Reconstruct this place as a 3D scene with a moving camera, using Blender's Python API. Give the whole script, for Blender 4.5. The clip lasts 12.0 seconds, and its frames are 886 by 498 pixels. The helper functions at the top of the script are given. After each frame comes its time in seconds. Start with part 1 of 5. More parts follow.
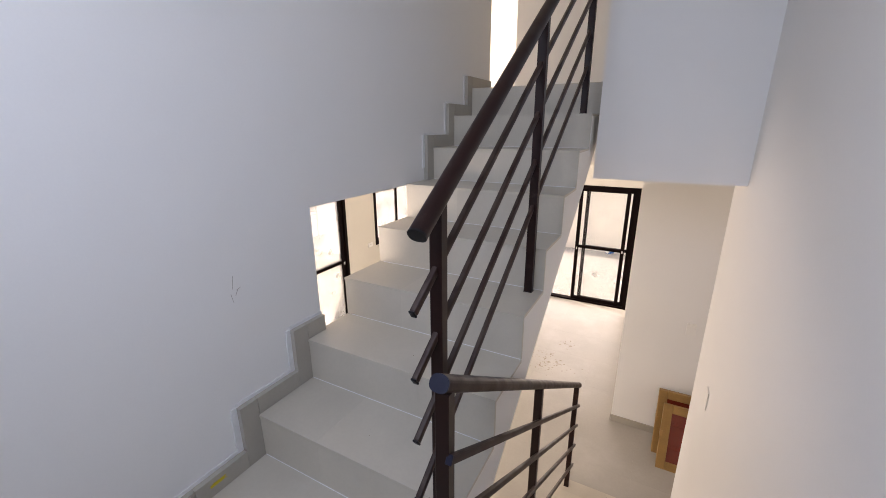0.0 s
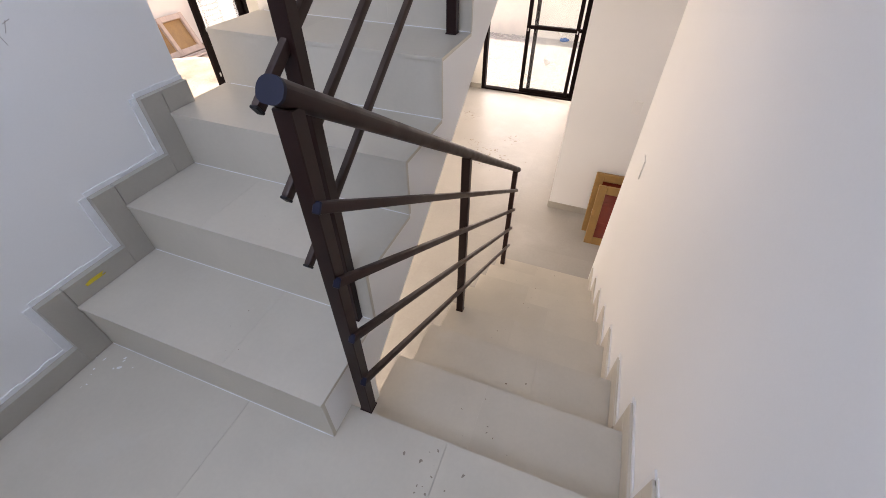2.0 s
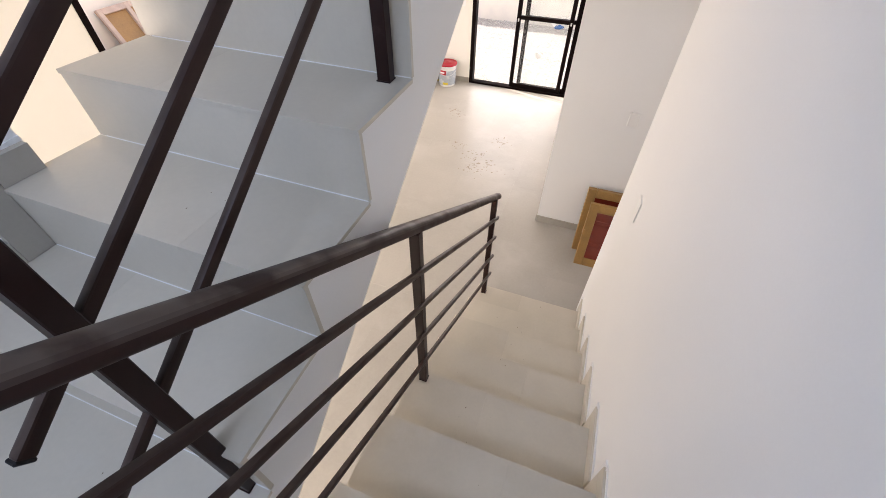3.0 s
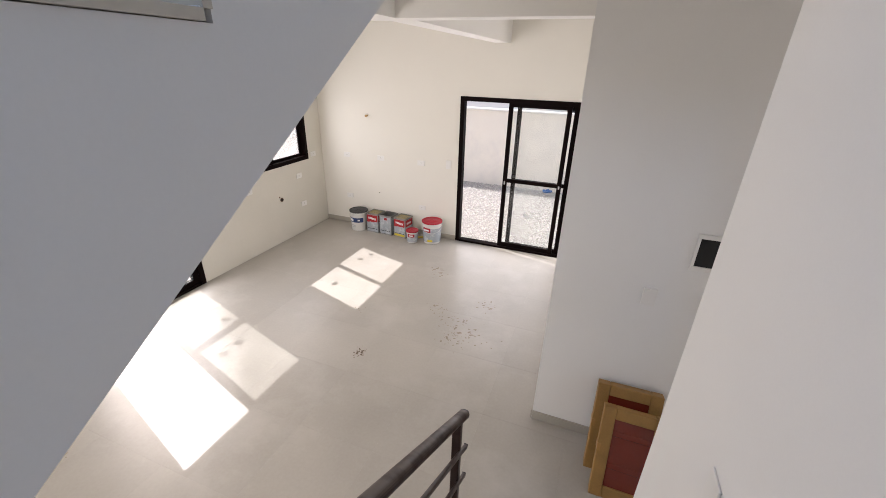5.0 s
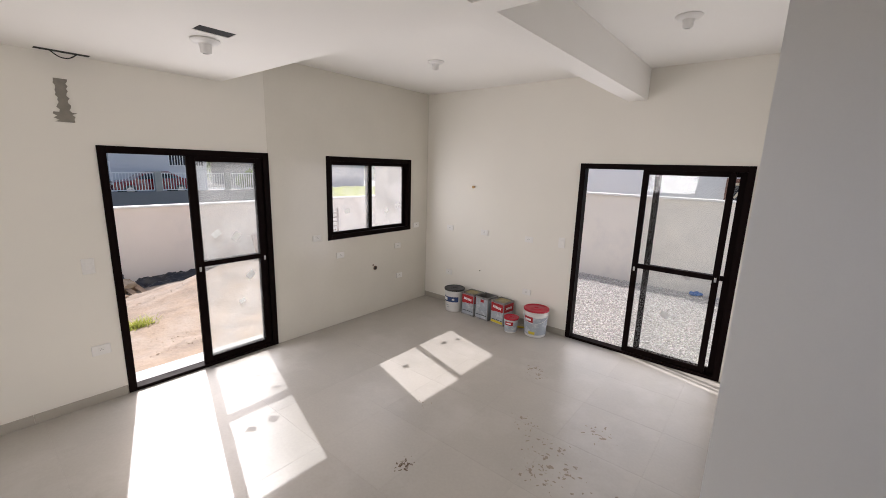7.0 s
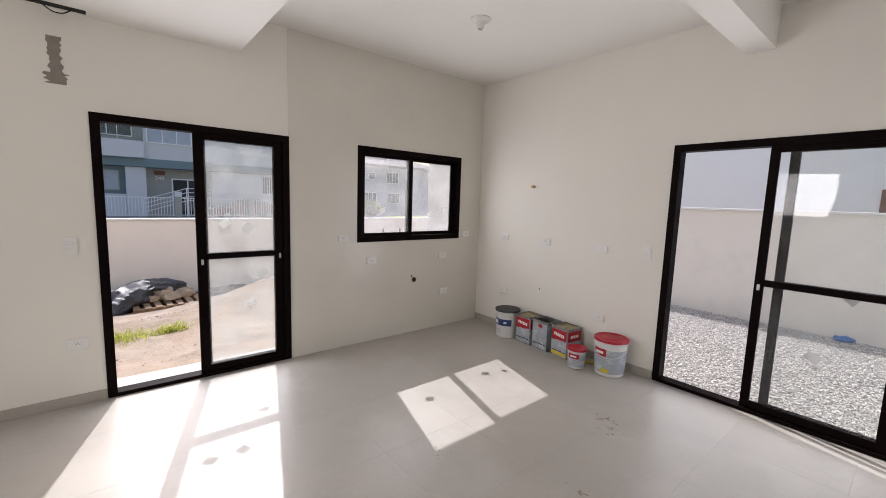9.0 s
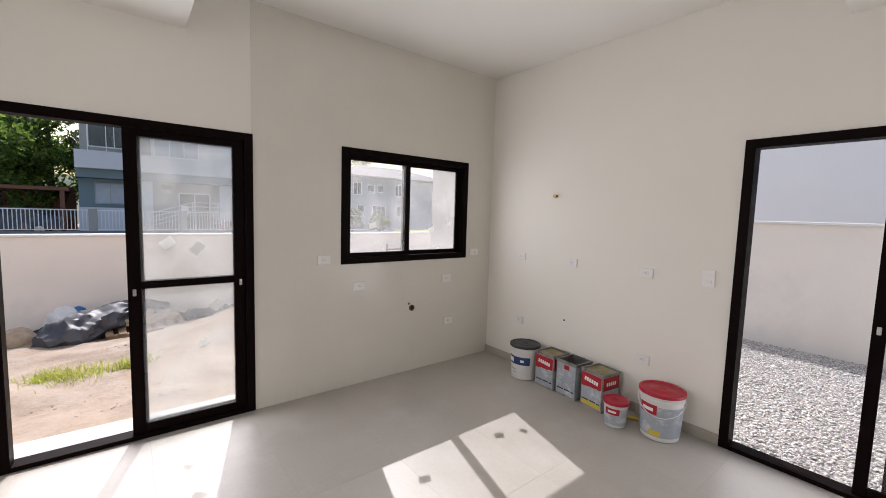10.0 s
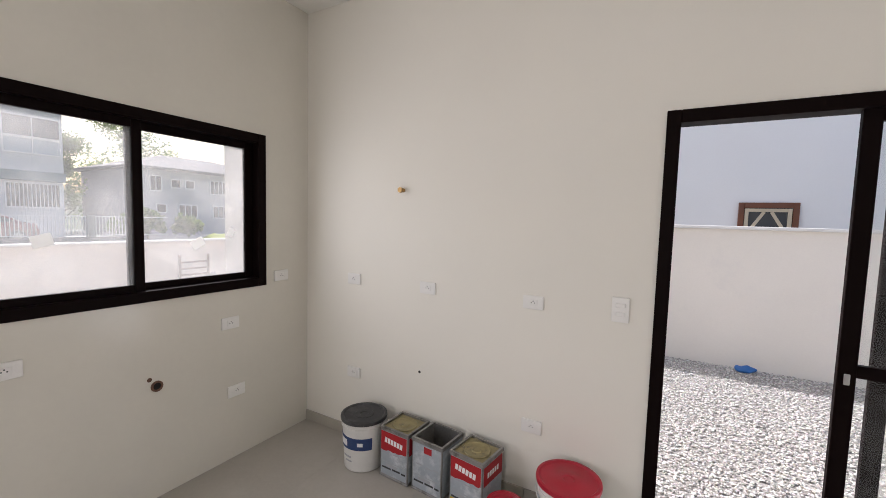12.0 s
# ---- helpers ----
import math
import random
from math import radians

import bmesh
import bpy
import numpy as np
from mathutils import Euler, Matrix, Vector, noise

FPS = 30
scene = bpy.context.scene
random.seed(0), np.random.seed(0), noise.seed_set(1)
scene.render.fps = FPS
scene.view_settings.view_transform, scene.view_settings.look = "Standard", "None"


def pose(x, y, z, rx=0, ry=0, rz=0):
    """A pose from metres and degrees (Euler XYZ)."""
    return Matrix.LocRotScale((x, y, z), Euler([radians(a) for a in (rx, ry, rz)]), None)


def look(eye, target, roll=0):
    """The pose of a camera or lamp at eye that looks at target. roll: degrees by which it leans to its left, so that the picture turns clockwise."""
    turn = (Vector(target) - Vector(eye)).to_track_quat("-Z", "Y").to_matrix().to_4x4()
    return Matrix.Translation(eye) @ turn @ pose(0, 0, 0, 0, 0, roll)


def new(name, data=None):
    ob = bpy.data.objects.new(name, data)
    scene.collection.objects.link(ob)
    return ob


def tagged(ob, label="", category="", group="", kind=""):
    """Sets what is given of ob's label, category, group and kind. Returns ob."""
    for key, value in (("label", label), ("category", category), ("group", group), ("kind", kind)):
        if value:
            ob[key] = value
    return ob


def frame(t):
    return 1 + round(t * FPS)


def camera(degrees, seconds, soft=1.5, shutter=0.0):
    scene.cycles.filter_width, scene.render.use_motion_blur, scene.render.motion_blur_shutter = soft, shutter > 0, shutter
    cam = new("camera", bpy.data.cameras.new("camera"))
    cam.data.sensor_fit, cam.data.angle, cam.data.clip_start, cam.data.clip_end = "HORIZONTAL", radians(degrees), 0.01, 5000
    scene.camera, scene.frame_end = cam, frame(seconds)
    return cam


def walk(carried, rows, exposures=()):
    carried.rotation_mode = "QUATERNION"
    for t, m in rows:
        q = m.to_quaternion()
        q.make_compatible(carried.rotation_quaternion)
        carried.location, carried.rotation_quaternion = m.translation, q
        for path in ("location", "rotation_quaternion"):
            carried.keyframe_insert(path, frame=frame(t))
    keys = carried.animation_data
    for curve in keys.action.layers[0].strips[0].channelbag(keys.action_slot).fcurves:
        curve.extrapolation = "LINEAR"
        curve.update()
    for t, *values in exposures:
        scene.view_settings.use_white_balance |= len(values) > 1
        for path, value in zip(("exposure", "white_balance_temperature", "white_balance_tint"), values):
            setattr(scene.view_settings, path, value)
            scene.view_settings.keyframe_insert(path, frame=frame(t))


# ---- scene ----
cam = camera(95.6, 12.0, 0.9)
PATH = [
    (0, (4.232, -7.139, 3.086), (3.319, -5.458, 2.501), -0.3),
    (0.5, (4.279, -7.149, 3.002), (3.427, -5.511, 2.233), -0.3),
    (1, (4.324, -7.103, 2.913), (3.585, -5.54, 1.907), -0.4),
    (1.5, (4.328, -7.03, 2.819), (3.717, -5.575, 1.589), -0.2),
    (2, (4.29, -6.923, 2.774), (3.766, -5.558, 1.409), 0.0),
    (2.5, (4.296, -6.649, 2.791), (3.806, -5.326, 1.374), 0.1),
    (3, (4.268, -6.395, 2.802), (3.785, -5.076, 1.378), 0.5),
    (3.2, (4.247, -6.296, 2.811), (3.765, -4.968, 1.395), 0.7),
    (4.8, (4.232, -5.573, 2.596), (3.621, -3.913, 1.664), 1.5),
    (5, (4.222, -5.488, 2.515), (3.583, -3.789, 1.676), 1.5),
    (5.5, (4.208, -5.318, 2.407), (3.485, -3.563, 1.776), 1.5),
    (6, (4.176, -5.096, 2.29), (3.308, -3.362, 1.8), 1.5),
    (6.5, (4.17, -4.862, 2.164), (3.109, -3.22, 1.74), 1.6),
    (7, (4.141, -4.643, 2.028), (2.901, -3.125, 1.63), 1.7),
    (9, (3.841, -3.8, 1.581), (2.313, -2.532, 1.342), 1.9),
    (9.5, (3.579, -3.519, 1.556), (2.013, -2.291, 1.359), 1.9),
    (10, (3.27, -3.244, 1.576), (1.703, -2.013, 1.401), 1.7),
    (10.5, (3.031, -2.923, 1.583), (1.518, -1.625, 1.415), 1.7),
    (11, (2.781, -2.647, 1.582), (1.409, -1.201, 1.42), 1.7),
    (11.5, (2.565, -2.396, 1.596), (1.401, -0.776, 1.439), 1.7),
    (12, (2.407, -2.154, 1.595), (1.426, -0.418, 1.447), 1.6),
]
walk(cam, [(t, look(eye, target, roll)) for t, eye, target, roll in PATH], [(0.0, 1.20, 7250, 23), (1.5, 1.33, 7150, 23), (2.5, 1.50, 6900, 21), (3.2, 1.44, 6550, 19), (4.8, 0.95, 6200, 18), (5.5, 0.62, 6200, 18), (7.0, 0.36, 6100, 18), (9.0, 0.265, 6000, 18), (12.0, 0.385, 6000, 17)])

# ---- world, sun, large lights ----
SUN_DIR = Vector((1.02, -0.29, -1.0)).normalized()
to_sun = -SUN_DIR
elev = math.asin(to_sun.z)
world = bpy.data.worlds.new("world")
scene.world = world
world.use_nodes = True
wn = world.node_tree.nodes
wl = world.node_tree.links
sky = wn.new("ShaderNodeTexSky")
sky.sky_type = "NISHITA"
sky.sun_disc = False
sky.dust_density = 4.0
sky.air_density = 1.4
sky.ozone_density = 0.6
sky.sun_elevation = elev
sky.sun_rotation = math.atan2(to_sun.x, to_sun.y)
wl.new(sky.outputs["Color"], wn["Background"].inputs["Color"])
wn["Background"].inputs["Strength"].default_value = 0.15

sun_data = bpy.data.lights.new("sun", "SUN")
sun_data.energy = 4.1
sun_data.angle = radians(0.5)
sun_data.color = (1.0, 0.96, 0.90)
sun_ob = new("sun", sun_data)
sun_ob.matrix_world = look((-20, 6, 20), Vector((-20, 6, 20)) + SUN_DIR)


def window_light(name, eye, target, w, h, power, color):
    d = bpy.data.lights.new(name, "AREA")
    d.shape = "RECTANGLE"
    d.size, d.size_y, d.energy, d.color = w, h, power, color
    ob = new(name, d)
    ob.matrix_world = look(eye, target)
    return ob


window_light("daylight_door_left", (0.06, -3.19, 1.06), (2, -3.19, 1.06), 1.3, 1.95, 20, (1.0, 0.975, 0.95))
window_light("daylight_window", (0.06, -1.08, 1.62), (2, -1.08, 1.55), 1.3, 0.85, 6, (1.0, 0.98, 0.95))
window_light("daylight_door_far", (3.16, -0.06, 1.06), (3.16, -2, 1.06), 1.5, 1.95, 13, (1.0, 0.97, 0.93))
window_light("daylight_stair_window", (3.75, -7.72, 4.05), (3.75, -5.9, 2.4), 1.2, 1.3, 13.0, (0.57, 0.735, 1.0))
# added fill for the upper stairwell; no window is known here
window_light("added_upper_hall_fill", (0.06, -3.4, 4.6), (2, -3.4, 4.6), 0.85, 1.1, 16, (1.0, 0.93, 0.82))
window_light("daylight_upper_room", (0.1, -1.3, 4.5), (2.5, -0.8, 4.2), 1.3, 1.3, 58, (1.0, 0.95, 0.86))

window_light("daylight_front_window", (1.95, -7.93, 1.95), (2.9, -6.0, 0.4), 1.2, 1.1, 42, (1.0, 0.94, 0.84))
# added fill for the passage, set in an unseen window opening
window_light("added_passage_fill", (6.93, -3.56, 1.6), (5.0, -3.6, 1.0), 0.8, 1.4, 5.0, (1.0, 0.92, 0.82))


# ---- materials ----
def mat(name, color, rough=0.5, metal=0.0, var=0.06, scale=3.0, fine=60.0, bump=0.15, dist=0.002, rand=0.0, spec=0.5, stain=None, coat=0.0):
    """A surface with large and small variation of tone, fine relief, and optional stains."""
    m = bpy.data.materials.new(name)
    m.use_nodes = True
    n, l = m.node_tree.nodes, m.node_tree.links
    b = n["Principled BSDF"]
    b.inputs["Metallic"].default_value = metal
    b.inputs["Specular IOR Level"].default_value = spec
    b.inputs["Coat Weight"].default_value = coat
    geo = n.new("ShaderNodeNewGeometry")
    big = n.new("ShaderNodeTexNoise")
    big.inputs["Scale"].default_value = scale
    big.inputs["Detail"].default_value = 5
    small = n.new("ShaderNodeTexNoise")
    small.inputs["Scale"].default_value = fine
    small.inputs["Detail"].default_value = 3
    l.new(geo.outputs["Position"], big.inputs["Vector"])
    l.new(geo.outputs["Position"], small.inputs["Vector"])
    add = n.new("ShaderNodeMath")
    add.operation = "MULTIPLY_ADD"
    add.inputs[1].default_value = 0.35
    l.new(small.outputs["Fac"], add.inputs[0])
    l.new(big.outputs["Fac"], add.inputs[2])
    ramp = n.new("ShaderNodeMapRange")
    ramp.inputs["From Min"].default_value = 0.4
    ramp.inputs["From Max"].default_value = 0.95
    ramp.inputs["To Min"].default_value = 1.0 - var
    ramp.inputs["To Max"].default_value = 1.0 + var
    l.new(add.outputs[0], ramp.inputs["Value"])
    val = ramp.outputs["Result"]
    if rand:
        info = n.new("ShaderNodeObjectInfo")
        mr = n.new("ShaderNodeMapRange")
        mr.inputs["To Min"].default_value = 1.0 - rand
        mr.inputs["To Max"].default_value = 1.0 + rand
        l.new(info.outputs["Random"], mr.inputs["Value"])
        mu = n.new("ShaderNodeMath")
        mu.operation = "MULTIPLY"
        l.new(val, mu.inputs[0])
        l.new(mr.outputs["Result"], mu.inputs[1])
        val = mu.outputs[0]
    sc = n.new("ShaderNodeVectorMath")
    sc.operation = "SCALE"
    sc.inputs[0].default_value = color
    l.new(val, sc.inputs["Scale"])
    col = sc.outputs["Vector"]
    if stain:
        scol, sscale, lo, hi = stain
        sn = n.new("ShaderNodeTexNoise")
        sn.inputs["Scale"].default_value = sscale
        sn.inputs["Detail"].default_value = 8
        sn.inputs["Roughness"].default_value = 0.65
        l.new(geo.outputs["Position"], sn.inputs["Vector"])
        sr = n.new("ShaderNodeMapRange")
        sr.inputs["From Min"].default_value = lo
        sr.inputs["From Max"].default_value = hi
        l.new(sn.outputs["Fac"], sr.inputs["Value"])
        mx = n.new("ShaderNodeMix")
        mx.data_type = "RGBA"
        l.new(sr.outputs["Result"], mx.inputs["Factor"])
        l.new(col, mx.inputs[6])
        mx.inputs[7].default_value = (*scol, 1)
        col = mx.outputs[2]
    l.new(col, b.inputs["Base Color"])
    rr = n.new("ShaderNodeMapRange")
    rr.inputs["From Min"].default_value = 0.3
    rr.inputs["From Max"].default_value = 0.7
    rr.inputs["To Min"].default_value = max(0.02, rough * 0.85)
    rr.inputs["To Max"].default_value = min(1.0, rough * 1.2)
    l.new(big.outputs["Fac"], rr.inputs["Value"])
    l.new(rr.outputs["Result"], b.inputs["Roughness"])
    if bump:
        bp = n.new("ShaderNodeBump")
        bp.inputs["Strength"].default_value = bump
        bp.inputs["Distance"].default_value = dist
        l.new(add.outputs[0], bp.inputs["Height"])
        l.new(bp.outputs["Normal"], b.inputs["Normal"])
    return m


def glass_mat(name, dust, lo, hi):
    """A clear pane with a film of dust: light passes straight, gloss by Fresnel."""
    m = bpy.data.materials.new(name)
    m.use_nodes = True
    n, l = m.node_tree.nodes, m.node_tree.links
    n.clear()
    out = n.new("ShaderNodeOutputMaterial")
    tr = n.new("ShaderNodeBsdfTransparent")
    tr.inputs["Color"].default_value = (0.98, 0.988, 0.983, 1)
    gl = n.new("ShaderNodeBsdfGlossy")
    gl.inputs["Roughness"].default_value = 0.02
    fr = n.new("ShaderNodeFresnel")
    fr.inputs["IOR"].default_value = 1.3
    m1 = n.new("ShaderNodeMixShader")
    l.new(fr.outputs[0], m1.inputs[0])
    l.new(tr.outputs[0], m1.inputs[1])
    l.new(gl.outputs[0], m1.inputs[2])
    du = n.new("ShaderNodeBsdfTranslucent")
    du.inputs["Color"].default_value = (0.85, 0.85, 0.85, 1)
    df = n.new("ShaderNodeBsdfDiffuse")
    df.inputs["Color"].default_value = (0.75, 0.74, 0.72, 1)
    md = n.new("ShaderNodeMixShader")
    md.inputs[0].default_value = 0.4
    l.new(du.outputs[0], md.inputs[1])
    l.new(df.outputs[0], md.inputs[2])
    geo = n.new("ShaderNodeNewGeometry")
    no = n.new("ShaderNodeTexNoise")
    no.inputs["Scale"].default_value = 3.5
    no.inputs["Detail"].default_value = 7
    l.new(geo.outputs["Position"], no.inputs["Vector"])
    mr = n.new("ShaderNodeMapRange")
    mr.inputs["From Min"].default_value = 0.35
    mr.inputs["From Max"].default_value = 0.7
    mr.inputs["To Min"].default_value = dust * lo
    mr.inputs["To Max"].default_value = dust * hi
    l.new(no.outputs["Fac"], mr.inputs["Value"])
    m2 = n.new("ShaderNodeMixShader")
    l.new(mr.outputs["Result"], m2.inputs[0])
    l.new(m1.outputs[0], m2.inputs[1])
    l.new(md.outputs[0], m2.inputs[2])
    l.new(m2.outputs[0], out.inputs[0])
    return m


M_wall = mat("cream_wall_paint", (0.80, 0.77, 0.695), 0.75, var=0.025, scale=1.2, fine=160, bump=0.12)
M_white = mat("white_wall_paint", (0.81, 0.80, 0.775), 0.75, var=0.025, scale=1.2, fine=160, bump=0.12)
M_tilewall = mat("beige_wall_tile", (0.70, 0.67, 0.59), 0.16, var=0.03, scale=2.0, fine=30, bump=0.02)
M_ceil = mat("ceiling_paint", (0.86, 0.84, 0.79), 0.85, var=0.02, scale=1.5, fine=120, bump=0.1)
M_floor = mat("greige_floor_tile", (0.38, 0.354, 0.31), 0.345, var=0.10, scale=1.3, fine=45, bump=0.03, rand=0.03, stain=((0.455, 0.43, 0.39), 1.6, 0.50, 0.80))
M_step = mat("grey_step_tile", (0.55, 0.503, 0.418), 0.38, var=0.06, scale=5, fine=70, bump=0.03, rand=0.045, stain=((0.56, 0.53, 0.47), 4, 0.6, 0.85))
M_skirt = mat("grey_skirting_tile", (0.40, 0.37, 0.315), 0.4, var=0.06, scale=6, fine=80, bump=0.03, rand=0.03)
M_grout = mat("pale_grout", (0.41, 0.385, 0.345), 0.9, var=0.08, scale=20, fine=150)
M_caulk = mat("white_caulk", (0.78, 0.78, 0.77), 0.8, var=0.05, scale=25, fine=150, bump=0.4)
M_frame = mat("dark_bronze_aluminium", (0.0065, 0.0034, 0.0032), 0.45, var=0.15, scale=8, fine=150, bump=0.03, spec=0.04)
M_rail = mat("dark_brown_metal_paint", (0.018, 0.0062, 0.0050), 0.40, var=0.2, scale=14, fine=120, bump=0.05, spec=0.22, stain=((0.075, 0.05, 0.042), 7, 0.60, 0.90))


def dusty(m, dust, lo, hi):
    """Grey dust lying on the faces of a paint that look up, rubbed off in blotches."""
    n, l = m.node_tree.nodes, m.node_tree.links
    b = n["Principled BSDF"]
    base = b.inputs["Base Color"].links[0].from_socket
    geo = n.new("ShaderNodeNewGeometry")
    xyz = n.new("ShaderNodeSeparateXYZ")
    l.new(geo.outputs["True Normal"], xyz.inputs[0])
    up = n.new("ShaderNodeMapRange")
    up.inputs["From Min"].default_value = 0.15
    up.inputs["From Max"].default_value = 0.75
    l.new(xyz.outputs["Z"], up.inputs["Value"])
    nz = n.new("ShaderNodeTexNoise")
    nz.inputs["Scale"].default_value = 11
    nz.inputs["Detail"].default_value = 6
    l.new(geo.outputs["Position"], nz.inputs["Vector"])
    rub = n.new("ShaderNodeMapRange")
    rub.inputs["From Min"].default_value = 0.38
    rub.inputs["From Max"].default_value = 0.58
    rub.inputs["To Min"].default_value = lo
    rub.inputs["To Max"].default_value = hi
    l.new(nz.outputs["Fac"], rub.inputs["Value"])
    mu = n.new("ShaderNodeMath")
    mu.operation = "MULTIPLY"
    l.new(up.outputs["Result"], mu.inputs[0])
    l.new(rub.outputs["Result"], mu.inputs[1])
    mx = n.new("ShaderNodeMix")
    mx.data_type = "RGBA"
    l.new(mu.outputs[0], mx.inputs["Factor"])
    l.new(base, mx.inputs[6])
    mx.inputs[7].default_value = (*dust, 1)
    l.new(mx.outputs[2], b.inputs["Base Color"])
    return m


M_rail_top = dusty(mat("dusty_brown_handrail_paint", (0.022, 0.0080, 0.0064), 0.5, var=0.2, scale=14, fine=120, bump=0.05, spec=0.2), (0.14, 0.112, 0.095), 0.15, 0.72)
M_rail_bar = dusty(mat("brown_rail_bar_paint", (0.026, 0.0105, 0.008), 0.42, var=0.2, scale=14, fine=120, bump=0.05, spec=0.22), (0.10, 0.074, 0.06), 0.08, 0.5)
M_blackcap = mat("black_plastic_cap", (0.006, 0.005, 0.006), 0.5, spec=0.3)
M_cap = mat("navy_plastic_cap", (0.006, 0.007, 0.022), 0.5, spec=0.3)
M_glass = glass_mat("dusty_glass", 1.0, 0.06, 0.16)
M_glass3 = glass_mat("hazy_glass", 1.0, 0.12, 0.30)
M_glass2 = glass_mat("clear_glass", 1.0, 0.01, 0.035)
M_plastic = mat("white_plastic", (0.80, 0.785, 0.75), 0.35, var=0.02, bump=0.0)
# near-black stands for shade inside holes; the wire is dark itself
M_dark = mat("hole_shade_and_wire_black", (0.015, 0.014, 0.013), 0.8)
M_cement = mat("raw_cement_patch", (0.24, 0.22, 0.185), 0.95, var=0.15, scale=14, fine=120, bump=0.5)
M_steel = mat("brushed_steel", (0.55, 0.55, 0.54), 0.3, metal=1.0)


# ---- mesh helpers ----
def box(bm, x0, y0, z0, x1, y1, z1):
    v = [bm.verts.new(p) for p in ((x0, y0, z0), (x1, y0, z0), (x1, y1, z0), (x0, y1, z0), (x0, y0, z1), (x1, y0, z1), (x1, y1, z1), (x0, y1, z1))]
    for f in ((3, 2, 1, 0), (4, 5, 6, 7), (0, 1, 5, 4), (1, 2, 6, 5), (2, 3, 7, 6), (3, 0, 4, 7)):
        bm.faces.new([v[i] for i in f])
    return v


def boxes(*rows):
    bm = bmesh.new()
    for r in rows:
        box(bm, *r)
    return bm


def bevel(bm, w, seg=2):
    bmesh.ops.bevel(bm, geom=list(bm.edges), offset=w, segments=seg, profile=0.5, affect="EDGES")
    return bm


def bbox(x0, y0, z0, x1, y1, z1, w=0.003, seg=1):
    return bevel(boxes((x0, y0, z0, x1, y1, z1)), w, seg)


def rod(bm, p0, p1, r, seg=16, r2=None):
    """A capped round bar from p0 to p1."""
    p0, p1 = Vector(p0), Vector(p1)
    d = p1 - p0
    m = Matrix.Translation((p0 + p1) / 2) @ d.to_track_quat("Z", "Y").to_matrix().to_4x4()
    bmesh.ops.create_cone(bm, cap_ends=True, segments=seg, radius1=r, radius2=r if r2 is None else r2, depth=d.length, matrix=m)
    return bm


def bar(bm, p0, p1, w, h):
    """A rectangular bar, w wide and h deep, from p0 to p1 in a plane of constant x."""
    p0, p1 = Vector(p0), Vector(p1)
    d = (p1 - p0).normalized()
    side = Vector((1, 0, 0)) if abs(d.x) < 0.9 else Vector((0, 1, 0))
    up = d.cross(side).normalized()
    rings = []
    for p in (p0, p1):
        rings.append([bm.verts.new(p + side * a * w / 2 + up * b * h / 2) for a, b in ((-1, -1), (1, -1), (1, 1), (-1, 1))])
    for i in range(4):
        j = (i + 1) % 4
        bm.faces.new((rings[0][i], rings[0][j], rings[1][j], rings[1][i]))
    bm.faces.new(rings[0][::-1])
    bm.faces.new(rings[1])
    bmesh.ops.recalc_face_normals(bm, faces=bm.faces)
    return bm


def lathe(profile, seg=32):
    """A body turned round z from (radius, height) pairs."""
    bm = bmesh.new()
    rings = []
    for r, z in profile:
        if r < 1e-5:
            rings.append([bm.verts.new((0, 0, z))])
        else:
            rings.append([bm.verts.new((r * math.cos(2 * math.pi * i / seg), r * math.sin(2 * math.pi * i / seg), z)) for i in range(seg)])
    for a, b in zip(rings, rings[1:]):
        for i in range(seg):
            j = (i + 1) % seg
            f = [a[i % len(a)], a[j % len(a)], b[j % len(b)], b[i % len(b)]]
            f = list(dict.fromkeys(f))
            if len(f) > 2:
                bm.faces.new(f)
    bmesh.ops.recalc_face_normals(bm, faces=bm.faces)
    return bm


def mesh_of(name, bm, material, smooth=False):
    me = bpy.data.meshes.new(name)
    bm.normal_update()
    bm.to_mesh(me)
    bm.free()
    me.materials.append(material)
    if smooth:
        for p in me.polygons:
            p.use_smooth = True
        me.set_sharp_from_angle(angle=radians(35))
    return me


def part(name, bm, material, parent=None, label="", smooth=False):
    ob = new(name, mesh_of(name, bm, material, smooth))
    if parent:
        ob.parent = parent
    if label:
        tagged(ob, label)
    return ob


def piece(name, me, parent, loc, rz=0.0):
    ob = new(name, me)
    ob.parent = parent
    ob.location = loc
    ob.rotation_euler = (0, 0, rz)
    return ob


def structure(name, bm, material, label, category, smooth=False):
    return tagged(part(name, bm, material, None, "", smooth), label, category, "", "structure")


def thing(name, loc, label, category, group="", rz=0.0, kind=""):
    ob = new(name)
    ob.empty_display_size = 0.1
    ob.location = loc
    ob.rotation_euler = (0, 0, radians(rz))
    return tagged(ob, label, category, group, kind)


